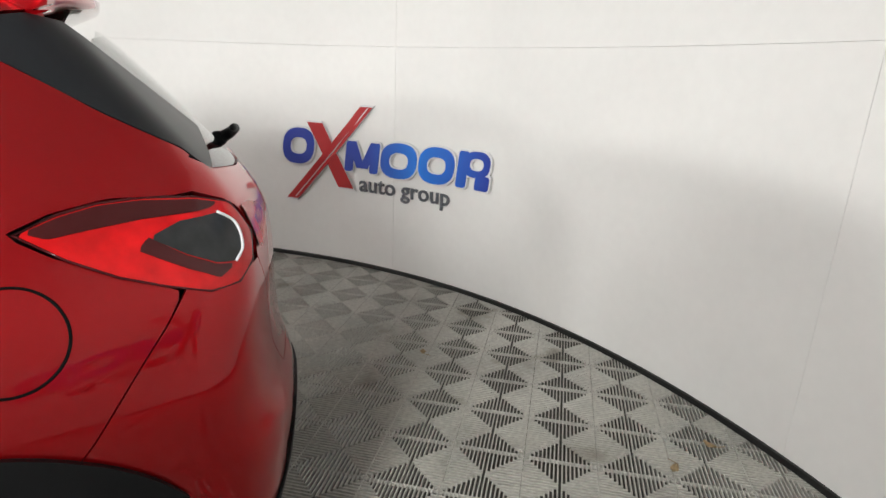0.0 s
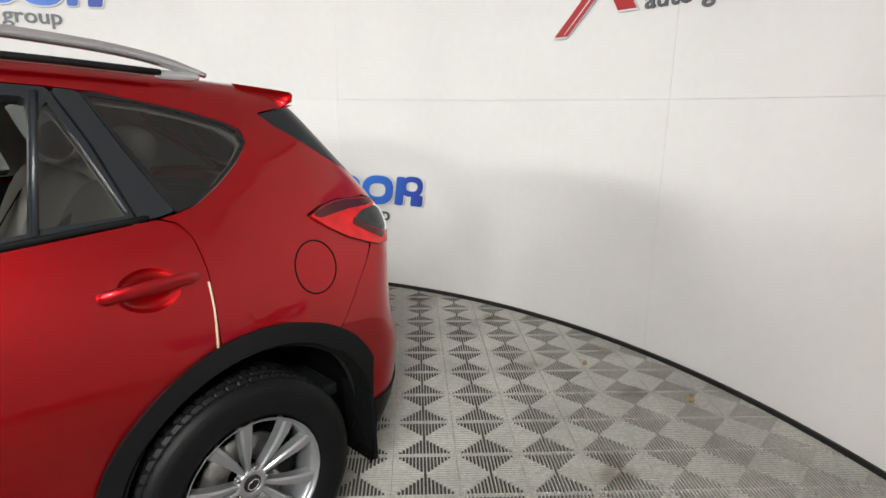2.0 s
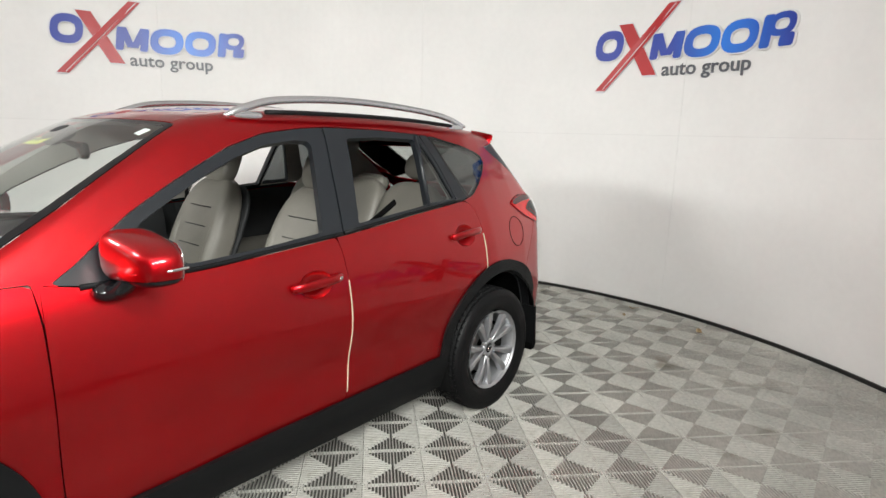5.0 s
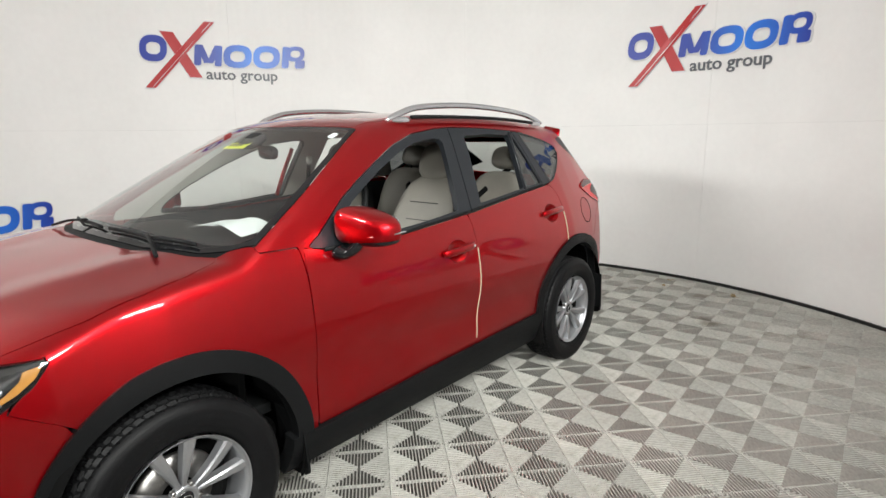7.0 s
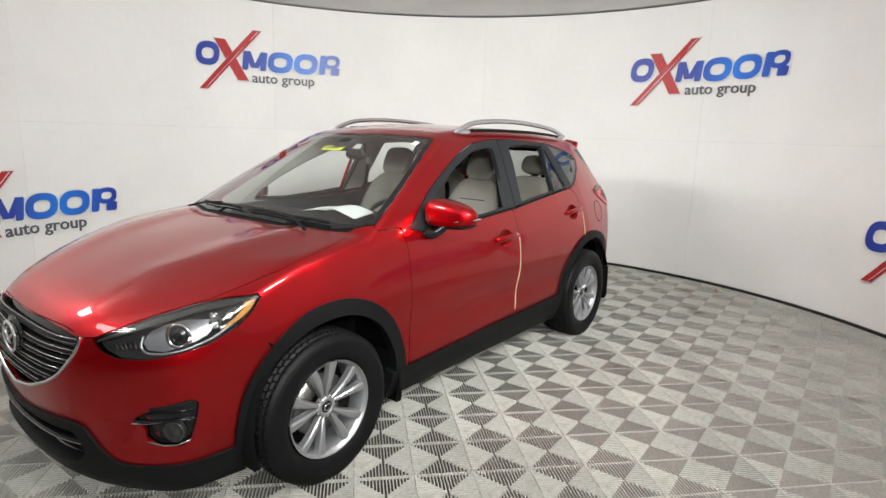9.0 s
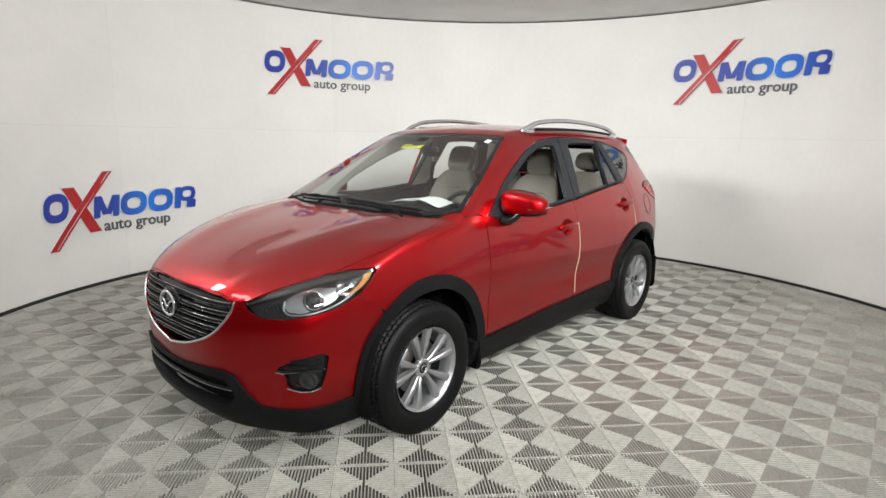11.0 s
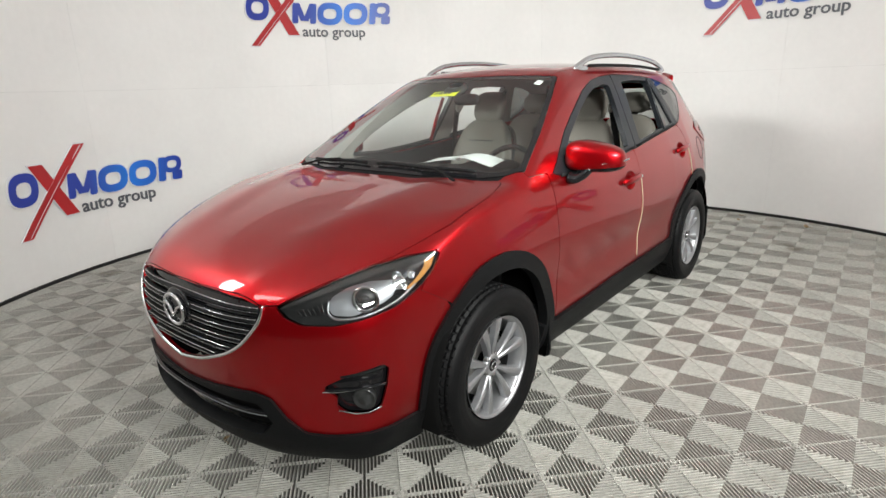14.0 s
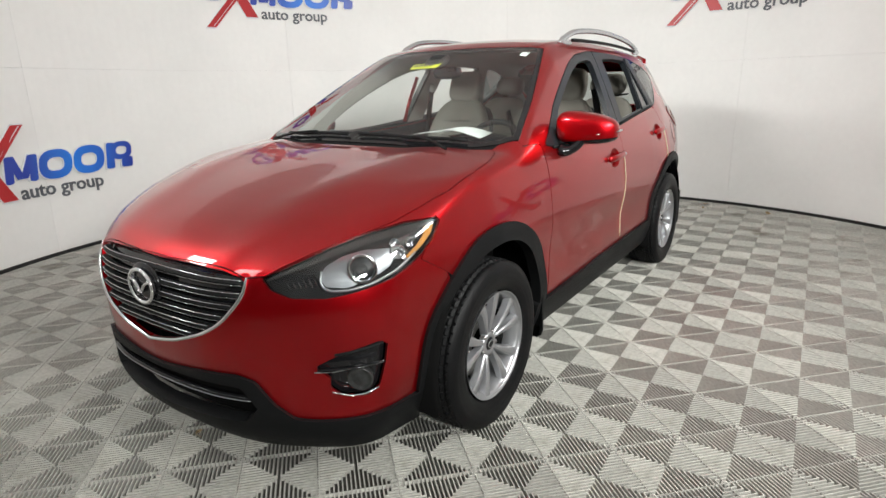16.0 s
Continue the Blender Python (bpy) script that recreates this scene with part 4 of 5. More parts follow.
# grille: bars, bright V, badge
grille = new("grille")
grille.parent = car
tagged(grille, "dark grille with thin bright-edged bars")
mesh_object("grille_panel", *lifted(cut(end_grid(True, -22, 22, 0.55, 0.85), in_end(GRILLE, True, -0.004)), -0.034), GLOSS_BLACK, grille)
for z in (0.797, 0.757, 0.717, 0.677, 0.637, 0.597):
    wide = [a for a in np.linspace(0, 20, 81) if polygon_sd(np.array([a * 0.02]), np.array([z]), [(p * 0.02, q) for p, q in GRILLE])[0] > 0.002][-1]
    mesh_object("bar", *sweep([at_end(True, a, z - 0.001 * abs(a) / 3, -0.014) for a in np.linspace(-wide, wide, 30)], 0.016, 0.0115, 10), BLACK_TRIM, grille, "dark grille bar")
    for dz, r in ((0.0085, 0.0015), (-0.0075, 0.0009)):
        mesh_object("bright_edge", *sweep([at_end(True, a, z + dz - 0.001 * abs(a) / 3, -0.001) for a in np.linspace(-wide, wide, 30)], r, r, 6), CHROME, grille, "thin chrome edge")
v_line = [(20.9, 0.808), (20.5, 0.762), (19.2, 0.718), (16.7, 0.660), (13.6, 0.617), (10, 0.585), (6, 0.557), (0, 0.533)]
v_path = [at_end(True, a, z, 0.004) for a, z in spline(v_line, 5)]
v_path += [Vector((p[0], -p[1], p[2])) for p in reversed(v_path[:-1])]
mesh_object("bright_frame", *sweep(v_path, 0.0075, 0.007, 10, taper=[0.5 + 0.5 * min(1, k / 6) for k in range(36)] + [0.5 + 0.5 * min(1, (34 - k) / 6) for k in range(35)]), CHROME, car, "chrome V frame of the grille")
badge = new("badge")
badge.parent = car
tagged(badge, "oval chrome badge with spread wings on a black disc")
front_x = at_end(True, 0, 0.730)[0]
mesh_object("disc", *puff((0.03, 0.185, 0.165), (front_x - 0.008, 0, 0.730), 2.2, 28), GLOSS_BLACK, badge)
mesh_object("oval", *sweep([(front_x + 0.013, 0.073 * math.cos(a), 0.730 + 0.060 * math.sin(a)) for a in np.linspace(0, 2 * math.pi, 40, endpoint=False)], 0.0075, 0.006, 10, True, up=(1, 0, 0)), CHROME, badge)
mesh_object("wings", *sweep(spline([(front_x + 0.012, -0.064, 0.754), (front_x + 0.013, -0.030, 0.740), (front_x + 0.014, 0, 0.710), (front_x + 0.013, 0.030, 0.740), (front_x + 0.012, 0.064, 0.754)], 5), 0.006, 0.008, 8, up=(1, 0, 0)), CHROME, badge)

# head lamps
for i, (_, side) in enumerate(PAIR):
    lamp = new("headlamp")
    lamp.parent = car
    tagged(lamp, "clear headlamp with projector, bright reflector and amber corner")
    mesh_object("bright_bowl", *side(lifted(cut(end_grid(True, 27, 46, 0.76, 0.96, 0.01), in_end([(31.5, 0.852), (34, 0.885), (38, 0.902), (42, 0.897), (43.5, 0.866), (42.5, 0.824), (39, 0.790), (35, 0.772), (32, 0.778), (31, 0.81)], True)), -0.045)), ALLOY, lamp, "silver reflector bowl")
    c = at_end(True, 37.6, 0.838, -0.03)
    n = Vector((0.80, 0.60, 0.06)).normalized()
    turn = n.to_track_quat("Y", "Z").to_matrix()
    for name, prof, mat in (("projector_ring", [(0.036, -0.03), (0.047, 0.004), (0.050, 0.012), (0.046, 0.016), (0.037, 0.012), (0.034, 0.0)], CHROME), ("projector_lens", [(0.0, 0.018), (0.012, 0.0165), (0.024, 0.011), (0.034, 0.0)], LAMP_CLEAR), ("projector_core", [(0.0, 0.020), (0.006, 0.0195), (0.018, 0.016)], GLOSS_BLACK)):
        V, F = revolve(prof, 36)
        mesh_object(name, *side(([turn @ Vector(v) + c for v in V], F)), mat, lamp)
    mesh_object("light_bar", *side(sweep([at_end(True, a, z, -0.02) for a, z in spline([(31.4, 0.832), (31.6, 0.785), (33.6, 0.765), (38.5, 0.776), (43.0, 0.808), (46.5, 0.850)], 5)], 0.004, 0.005, 8)), ALLOY, lamp, "pale light guide")
    for da, dz, r in ((0, 0, 0.024), (-0.6, 0.032, 0.018), (1.6, -0.022, 0.016), (2.4, 0.02, 0.014)):
        V, F = revolve([(0.0, -0.012), (r * 0.6, -0.006), (r, 0.008), (r * 1.06, 0.008)], 14)
        cc = at_end(True, 43.6 + da, 0.872 + dz, -0.035)
        mesh_object("reflector_cup", *side(([turn @ Vector(v) + cc for v in V], F)), CHROME, lamp, "small chrome reflector cup")
    mesh_object("amber_corner", *side(lifted(cut(end_grid(True, 44, 54, 0.82, 0.97, 0.008), in_end([(48.2, 0.930), (50.6, 0.938), (49.9, 0.902), (47.9, 0.866), (45.2, 0.836), (44.4, 0.842), (46.6, 0.870), (48.2, 0.905)], True)), -0.018)), AMBER, lamp, "amber corner reflector")
    mesh_object("upper_band", *side(lifted(cut(end_grid(True, 19, 53, 0.78, 0.97, 0.01), in_end(HEADLAMP, True, 0.004), not_in_end([(22, 0.788), (25, 0.808), (28, 0.832), (33.5, 0.872), (39, 0.904), (45, 0.924), (53, 0.944), (53, 0.7), (22, 0.7)], True)), -0.012)), LAMP_BAND, lamp, "grey upper band of the lamp")
    for k in range(6):
        a = 26.0 + k * 0.8
        mesh_object("reflector_rib", *side(sweep([at_end(True, a, 0.795 + 0.006 * k, -0.045), at_end(True, a + 0.7, 0.772 + 0.002 * k, -0.045)], 0.004, 0.003, 6)), LAMP_CLEAR, lamp)
    # fog lamp
    fog = new("fog_lamp")
    fog.parent = car
    tagged(fog, "round fog lamp in a black bezel with two bright blades")
    fc = at_end(True, 36.4, 0.450, -0.012)
    V, F = revolve([(0.0, 0.006), (0.02, 0.004), (0.034, -0.004), (0.040, 0.004), (0.044, 0.0), (0.044, -0.02)], 30)
    fturn = Vector((0.85, 0.5, -0.05)).normalized().to_track_quat("Y", "Z").to_matrix()
    mesh_object("fog_glass", *side(([fturn @ Vector(v) + fc for v in V], F)), LAMP_CLEAR, fog)
    mesh_object("fog_hood", *side(sweep([at_end(True, a, 0.503 + 0.0005 * (a - 30), 0.001) for a in np.linspace(30.4, 40, 14)], 0.012, 0.004, 8)), GLOSS_BLACK, fog)
    mesh_object("upper_blade", *side(sweep([at_end(True, a, z, 0.004) for a, z in ((29.9, 0.494), (32.5, 0.495), (34, 0.500), (37, 0.505), (39.9, 0.510))], 0.0035, 0.003, 8)), CHROME, fog)
    mesh_object("lower_blade", *side(sweep([at_end(True, a, z, 0.004) for a, z in ((32.2, 0.418), (33.6, 0.410), (35, 0.402), (37, 0.402), (39.0, 0.418))], 0.0034, 0.003, 8)), CHROME, fog)
    mesh_object("lamp_brow", *side(sweep([at_end(True, a, 0.556 + 0.0034 * (a - 34), -0.012) for a in np.linspace(33, 40, 10)], 0.02, 0.006, 8)), BLACK_TRIM, fog)
mesh_object("intake_bar", *sweep([at_end(True, a, 0.385, -0.006) for a in np.linspace(-20, 20, 30)], 0.016, 0.008, 8), GLOSS_BLACK, car)
mesh_object("intake_edge", *sweep([at_end(True, a, 0.379, 0.008) for a in np.linspace(-20, 20, 30)], 0.0022, 0.0016, 6), ALLOY, car, "thin bright edge of the intake bar")

# wipers and cowl
for y0, y1, x0 in ((0.05, 0.60, 1.13), (-0.52, -0.02, 1.12)):
    blade = [on_top(tab(abs(y), [(0, 1.200), (.35, 1.172), (.6, 1.108)]), y, 0.013) for y in np.linspace(y0, y1, 12)]
    wiper = mesh_object("wiper", *sweep(blade, 0.005, 0.008, 8), BLACK_TRIM, car, "black windscreen wiper blade")
    mid = blade[6]
    root = on_top(1.25, y1 - 0.02 if y0 > 0 else y0 + 0.02, 0.014)
    mesh_object("wiper_arm", *sweep(spline([root, (root + mid) / 2 + Vector((0.0, 0, 0.014)), mid + Vector((0, 0, 0.010))], 5), 0.008, 0.006, 8), BLACK_TRIM, wiper)

# tail: spoiler, lamps, rear wiper, badge
def spoiler():
    V, F = [], []
    ys = np.linspace(-0.535, 0.535, 33)
    for y in ys:
        t = abs(y) / 0.535
        tip = -1.835 + 0.095 * t ** 2.2
        start = -1.645 + 0.13 * max(0, t - 0.86) / 0.14
        drop = -0.004 * max(0, t - 0.9) / 0.1
        fat = 0.010 * max(0, t - 0.85) / 0.15
        top = lambda x: float(soft(np.array(x), ROOF, .15)) - 0.11 * y * y - drop
        prof = [(x, top(x) + 0.001) for x in np.linspace(start, tip + 0.01, 7)]
        prof += [(tip, top(tip) - 0.006), (tip + 0.004, top(tip) - 0.022 - fat), (tip + 0.03, top(tip) - 0.034 - fat), (-1.74, 1.522), (-1.66, 1.495 if t < 0.97 else 1.49), (-1.605, 1.470)]
        V += [(x, y, z) for x, z in prof]
    k = 13
    for i in range(len(ys) - 1):
        F += [(i * k + j, i * k + j + 1, (i + 1) * k + j + 1, (i + 1) * k + j) for j in range(k - 1)]
    F += [tuple(range(k)), tuple(reversed(range((len(ys) - 1) * k, len(ys) * k)))]
    return V, F


mesh_object("spoiler", *spoiler(), PAINT, car, "red roof spoiler")
both("spoiler_side", sheet(cut(side_grid(-1.86, -1.44, 1.40, 1.9, 0.014), in_side([(-1.49, 1.70), (-1.522, 1.57), (-1.561, 1.4905), (-1.632, 1.5045), (-1.700, 1.5185), (-1.752, 1.530), (-1.735, 1.57), (-1.70, 1.70)], 0.001), lambda P: P[:, 1] - 0.515)), PAINT, "red side face of the roof spoiler")
for i, (_, side) in enumerate(PAIR):
    lamp = new("tail_lamp_insert")
    lamp.parent = car
    tagged(lamp, "smoked and clear inserts of the tail lamp")
    rear = lambda *poly, lift=0.006: side(lifted(cut(end_grid(False, 14, 58, 0.98, 1.22, 0.008), in_end(poly, False)), lift))
    mesh_object("smoked_band", *rear((48.8, 1.160), (46, 1.178), (43, 1.190), (40, 1.192), (36.5, 1.184), (34.2, 1.168), (37, 1.162), (41, 1.160), (45, 1.152), (47.5, 1.146)), LAMP_DARK, lamp)
    mesh_object("clear_insert", *rear((41.2, 1.128), (38.5, 1.150), (35.3, 1.154), (34.3, 1.130), (34.8, 1.085), (36.2, 1.062), (38, 1.068), (39.6, 1.092), lift=0.0075), SMOKED_INSERT, lamp)
    mesh_object("insert_edge", *side(sweep([at_end(False, a, z, 0.010) for a, z in spline([(35.5, 1.154), (34.4, 1.128), (34.9, 1.085), (36.3, 1.062)], 5)], 0.003, 0.003, 6)), LOGO_WHITE, lamp)
    mesh_object("dark_wedge", *rear((42.4, 1.110), (41.2, 1.130), (39.6, 1.090), (38, 1.066), (36.2, 1.058), (38.2, 1.040), (40, 1.066)), LAMP_DARK, lamp)
    mesh_object("gate_lamp", *rear((31.0, 1.150), (28, 1.146), (24, 1.125), (22.5, 1.10), (25, 1.07), (29, 1.05), (30.8, 1.055), lift=0.004), LAMP_RED, lamp)
    mesh_object("lamp_rim", *side(sweep([at_end(False, a, z, 0.004) for a, z in TAIL_LAMP], 0.003, 0.0025, 6, True)), LAMP_DARK, lamp)
wiper = mesh_object("rear_wiper", *sweep([(-2.105, 0.02, 1.222), (-2.135, 0.05, 1.246), (-2.140, 0.10, 1.262), (-2.115, 0.20, 1.275), (-2.09, 0.30, 1.285)], 0.012, 0.014, 10, taper=[1.3, 1.2, 1, 0.8, 0.5]), BLACK_TRIM, car, "black rear window wiper")
mesh_object("wiper_boss", *puff((0.05, 0.05, 0.045), (-2.105, 0.02, 1.225), 2.4, 14), BLACK_TRIM, wiper)
mesh_object("rear_badge", *sweep([at_end(False, 3.0 * math.cos(a), 1.03 + 0.05 * math.sin(a), 0.004) if math.cos(a) >= 0 else Vector((1, -1, 1)) * at_end(False, -3.0 * math.cos(a), 1.03 + 0.05 * math.sin(a), 0.004) for a in np.linspace(0, 2 * math.pi, 24, endpoint=False)], 0.006, 0.006, 8, True, up=(1, 0, 0)), CHROME, car, "oval chrome badge")
# ---------------------------------------------------------------- the car: cabin
def seat_back(x, y, z):
    t = (z + 0.32) / 0.64
    w = 1.0 - 0.22 * max(0, t - 0.45) / 0.55
    side_push = 0.035 * (abs(y) / 0.24) ** 3
    return (x + side_push * (1 if x > 0 else 0.2), y * w, z)


def front_seat(y0, dx=0.0):
    seat = new("front_seat")
    seat.parent = car
    tagged(seat, "beige leather front seat with headrest")
    seat.location = (-0.10 + dx, 0, 0)
    lean = pose(0, 0, 0, 0, -22, 0).to_3x3()
    mesh_object("seat_cushion", *puff((0.54, 0.52, 0.17), (0.12, y0, 0.66), 3.4, 28, pose(0, 0, 0, 0, -5, 0).to_3x3(), lambda x, y, z: (x, y, z + 0.035 * (abs(y) / 0.26) ** 3)), LEATHER, seat)
    mesh_object("backrest", *puff((0.16, 0.50, 0.66), (-0.205, y0, 0.985), 3.2, 32, lean, seat_back), LEATHER, seat)
    for dy in (-0.19, 0.19):
        mesh_object("bolster", *puff((0.09, 0.10, 0.44), (-0.140, y0 + dy, 0.94), 2.8, 18, lean), LEATHER, seat)
    for k, z in enumerate((0.84, 0.94, 1.04, 1.14)):
        mesh_object("seat_seam", *sweep([(-0.060 - (z - 0.84) * 0.40, y0 + d, z) for d in (-0.11, 0, 0.11)], 0.003, 0.003, 6), CABIN, seat)
    mesh_object("headrest", *puff((0.11, 0.255, 0.235), (-0.335, y0, 1.368), 3.4, 26, lean, lambda x, y, z: (x + 0.02 * (y / 0.13) ** 2, y, z)), LEATHER, seat)
    for dy in (-0.055, 0.055):
        mesh_object("headrest_post", *sweep([(-0.305, y0 + dy, 1.27), (-0.325, y0 + dy, 1.34)], 0.006, 0.006, 8), CHROME, seat)
    mesh_object("seat_shell", *puff((0.05, 0.46, 0.60), (-0.275, y0, 0.97), 3.4, 20, lean), CABIN, seat)


front_seat(0.37, -0.13), front_seat(-0.37)
bench = new("rear_bench")
bench.parent = car
tagged(bench, "beige leather rear bench with three headrests")
bench.location = (0.07, 0, 0)
lean = pose(0, 0, 0, 0, -22, 0).to_3x3()
mesh_object("seat_cushion", *puff((0.55, 1.26, 0.17), (-0.78, 0, 0.70), 4, 30, pose(0, 0, 0, 0, -5, 0).to_3x3()), LEATHER, bench)
for y0, w in ((0.43, 0.44), (0.0, 0.40), (-0.43, 0.44)):
    mesh_object("backrest", *puff((0.16, w, 0.62), (-1.13, y0, 0.99), 3.4, 26, lean, lambda x, y, z: (x + 0.02 * (abs(y) / 0.22) ** 3, y, z)), LEATHER, bench)
    mesh_object("headrest", *puff((0.11, 0.25, 0.16 if y0 else 0.10), (-1.285, y0, 1.37 if y0 else 1.255), 2.8, 24, lean), LEATHER, bench)
    for z in (0.88, 1.04):
        mesh_object("seat_seam", *sweep([(-0.995 - (z - 0.84) * 0.40, y0 + d, z) for d in (-0.13, 0, 0.13)], 0.003, 0.003, 6), CABIN, bench)
for sy in (1, -1):
    mesh_object("seat_belt", *sweep([(-1.32, sy * 0.50, 1.36), (-1.16, sy * 0.40, 1.22), (-1.02, sy * 0.27, 1.05), (-0.93, sy * 0.14, 0.84)], 0.022, 0.002, 6, up=(1, 0, 0.4)), DARK, bench, "black rear seat belt")

dash = new("dashboard")
dash.parent = car
tagged(dash, "charcoal dashboard with a binnacle and vents")


def dash_top(x, y, z):
    return (x + 0.06 * (1 - (y / 0.7) ** 2), y, z + (0.03 * math.exp(-((y - 0.36) / 0.17) ** 2) if z > 0 else 0))


mesh_object("dash_body", *puff((0.50, 1.40, 0.34), (0.80, 0, 0.935), 5, 44, None, dash_top), CABIN, dash)
mesh_object("binnacle", *puff((0.24, 0.36, 0.14), (0.64, 0.37, 1.075), 2.8, 22), CABIN, dash)
mesh_object("screen", *puff((0.03, 0.22, 0.12), (0.58, 0.0, 1.03), 5, 16, pose(0, 0, 0, 0, -12, 0).to_3x3()), GLOSS_BLACK, dash)
for y in (-0.12, 0.12, 0.64, -0.64):
    mesh_object("air_vent", *puff((0.03, 0.09, 0.07), (0.585, y, 0.96), 3, 14), GLOSS_BLACK, dash)
mesh_object("console", *puff((0.9, 0.24, 0.22), (0.15, 0, 0.62), 5, 20), CABIN, car)
steer = new("steering_wheel")
steer.parent = car
tagged(steer, "black leather steering wheel")
tilt = Matrix.Translation((0.50, 0.37, 1.02)) @ pose(0, 0, 0, 0, -24, 0)
mesh_object("wheel_rim", *sweep([tilt @ Vector((0, 0.185 * math.cos(a), 0.185 * math.sin(a))) for a in np.linspace(0, 2 * math.pi, 48, endpoint=False)], 0.016, 0.016, 12, True, up=(1, 0, 0)), CABIN, steer)
mesh_object("wheel_hub", *puff((0.06, 0.18, 0.15), tilt.translation + Vector((0.02, 0, 0)), 2.8, 20, pose(0, 0, 0, 0, -24, 0).to_3x3()), CABIN, steer)
for a in (0, 180, 270):
    d = Vector((0, math.cos(radians(a)), math.sin(radians(a))))
    mesh_object("wheel_spoke", *sweep([tilt @ (d * 0.06), tilt @ (d * 0.18)], 0.012, 0.02, 8, up=(1, 0, 0)), CABIN, steer)
glass_mirror = mesh_object("inside_mirror", *puff((0.04, 0.225, 0.070), (0.40, 0.02, 1.455), 3.2, 20, pose(0, 0, 0, 0, 0, -12).to_3x3()), GLOSS_BLACK, car, "black inside mirror")
mesh_object("mirror_stem", *sweep([(0.41, 0.02, 1.47), (0.47, 0.02, 1.50), (0.50, 0.0, 1.515)], 0.012, 0.012, 8), GLOSS_BLACK, glass_mirror)
mesh_object("sensor_cover", *puff((0.12, 0.15, 0.05), (0.47, 0.0, 1.515), 3, 16, pose(0, 0, 0, 0, 30, 0).to_3x3()), CABIN, car)

# headliner, pillar linings, door cards, floor pan
mesh_object("headliner", *lifted(cut(top_grid(-1.62, 0.38, -0.58, 0.58, 0.04), lambda P: 0.565 - np.abs(P[:, 1]), lambda P: tab(np.abs(P[:, 1]), [(0, 0.37), (.35, .32), (.55, .262)]) - P[:, 0]), -0.03), LINER, car, "light grey headliner")
both("pillar_lining", lifted(cut(side_grid(-1.95, 0.90, 1.05, 1.64, 0.025), not_in_side(FRONT_OPEN, 0.012), not_in_side(REAR_OPEN, 0.012), not_in_side(FIXED, 0.0), not_in_side(QUARTER, 0.0), lambda P: P[:, 2] - tab(P[:, 0], [(-1.3, 1.235), (-0.82, 1.20), (-0.3, 1.15), (0.06, 1.12), (0.7, 1.10)]), lambda P: polygon_sd(P[:, 0], P[:, 2], [(0.88, 1.05), (0.88, 1.15), (0.69, 1.275), (0.47, 1.41), (0.26, 1.535), (0.15, 1.62), (-1.55, 1.62), (-1.62, 1.44), (-1.78, 1.34), (-1.93, 1.25), (-1.9, 1.05)])), -0.036), LINER, "light grey pillar lining")
for i, (_, side) in enumerate(PAIR):
    for host, x0, x1 in ((front_door[i], -0.25, 0.72), (rear_door[i], -1.05, -0.32)):
        n = 14
        V = []
        for x in np.linspace(x0, x1, n):
            for z, o in ((0.45, -0.10), (0.62, -0.11), (0.82, -0.135), (0.86, -0.165), (0.90, -0.165), (0.94, -0.115), (1.04, -0.085), (1.085 + 0.03 * (x < -0.3), -0.045)):
                p = flank(x, z)
                V.append((p[0], p[1] + o, z))
        F = [(a * 8 + b, a * 8 + b + 1, (a + 1) * 8 + b + 1, (a + 1) * 8 + b) for a in range(n - 1) for b in range(7)]
        lower = [f for f in F if f[0] % 8 in (1, 2)]
        mesh_object("door_card", *side((V, [f for f in F if f[0] % 8 not in (1, 2)])), CABIN, host, "charcoal inner door card")
        mesh_object("door_insert", *side((V, lower)), LEATHER, host, "beige door insert")
    belt = mesh_object("front_seat_belt", *side(sweep([(-0.34, 0.625, 1.36), (-0.345, 0.665, 1.15), (-0.35, 0.70, 0.80)], 0.022, 0.003, 6, up=(1, 0, 0))), DARK, car, "black front seat belt")
    mesh_object("belt_anchor", *side(puff((0.05, 0.03, 0.06), (-0.34, 0.617, 1.37), 3, 12)), LINER, belt)
mesh_object("door_jamb", *sweep([(-0.14, -0.735, 1.14), (-0.20, -0.725, 1.29), (-0.265, -0.70, 1.45)], 0.010, 0.014, 8), PAINT, car, "red painted door jamb")
part("floor_pan", box((3.1, 1.26, 0.05), (-0.28, 0, 0.42), 0.01), CABIN, car, smooth=False)
part("load_floor", box((0.85, 1.16, 0.04), (-1.62, 0, 0.72), 0.01), CABIN, car)
part("under_body", box((3.9, 1.30, 0.16), (0.0, 0, 0.28), 0.04), DARK, car)
mesh_object("parcel_cover", *puff((0.5, 1.15, 0.03), (-1.60, 0, 1.12), 4, 16), CABIN, car)
part("bulkhead", box((0.03, 1.35, 0.60), (1.02, 0, 0.72), 0.005), DARK, car)

# papers and tag behind the windscreen
paper = thing("paper_sheet", "loose white paper sheets lying on the dashboard", "paper")
for k, (u0, u1, turn) in enumerate(((0.05, 0.29, 10), (0.25, 0.51, -6))):
    V = []
    for a in np.linspace(0, 1, 6):
        for b in np.linspace(0, 1, 6):
            x, y = 0.79 + 0.20 * (a - 0.5), u0 + (u1 - u0) * b + 0.05 * (a - 0.5)
            V.append((x, y, 1.135 + 0.03 * math.exp(-((y - 0.36) / 0.17) ** 2) - 0.02 * (x - 0.79) + 0.010 * math.sin(3 * b + k) + 0.004 * k))
    F = [(a * 6 + b, a * 6 + b + 1, a * 6 + b + 7, a * 6 + b + 6) for a in range(5) for b in range(5)]
    mesh_object("sheet", V, F, PAPER, paper)
tag = thing("windscreen_tag", "bright yellow tag with dark marks behind the windscreen", "tag")
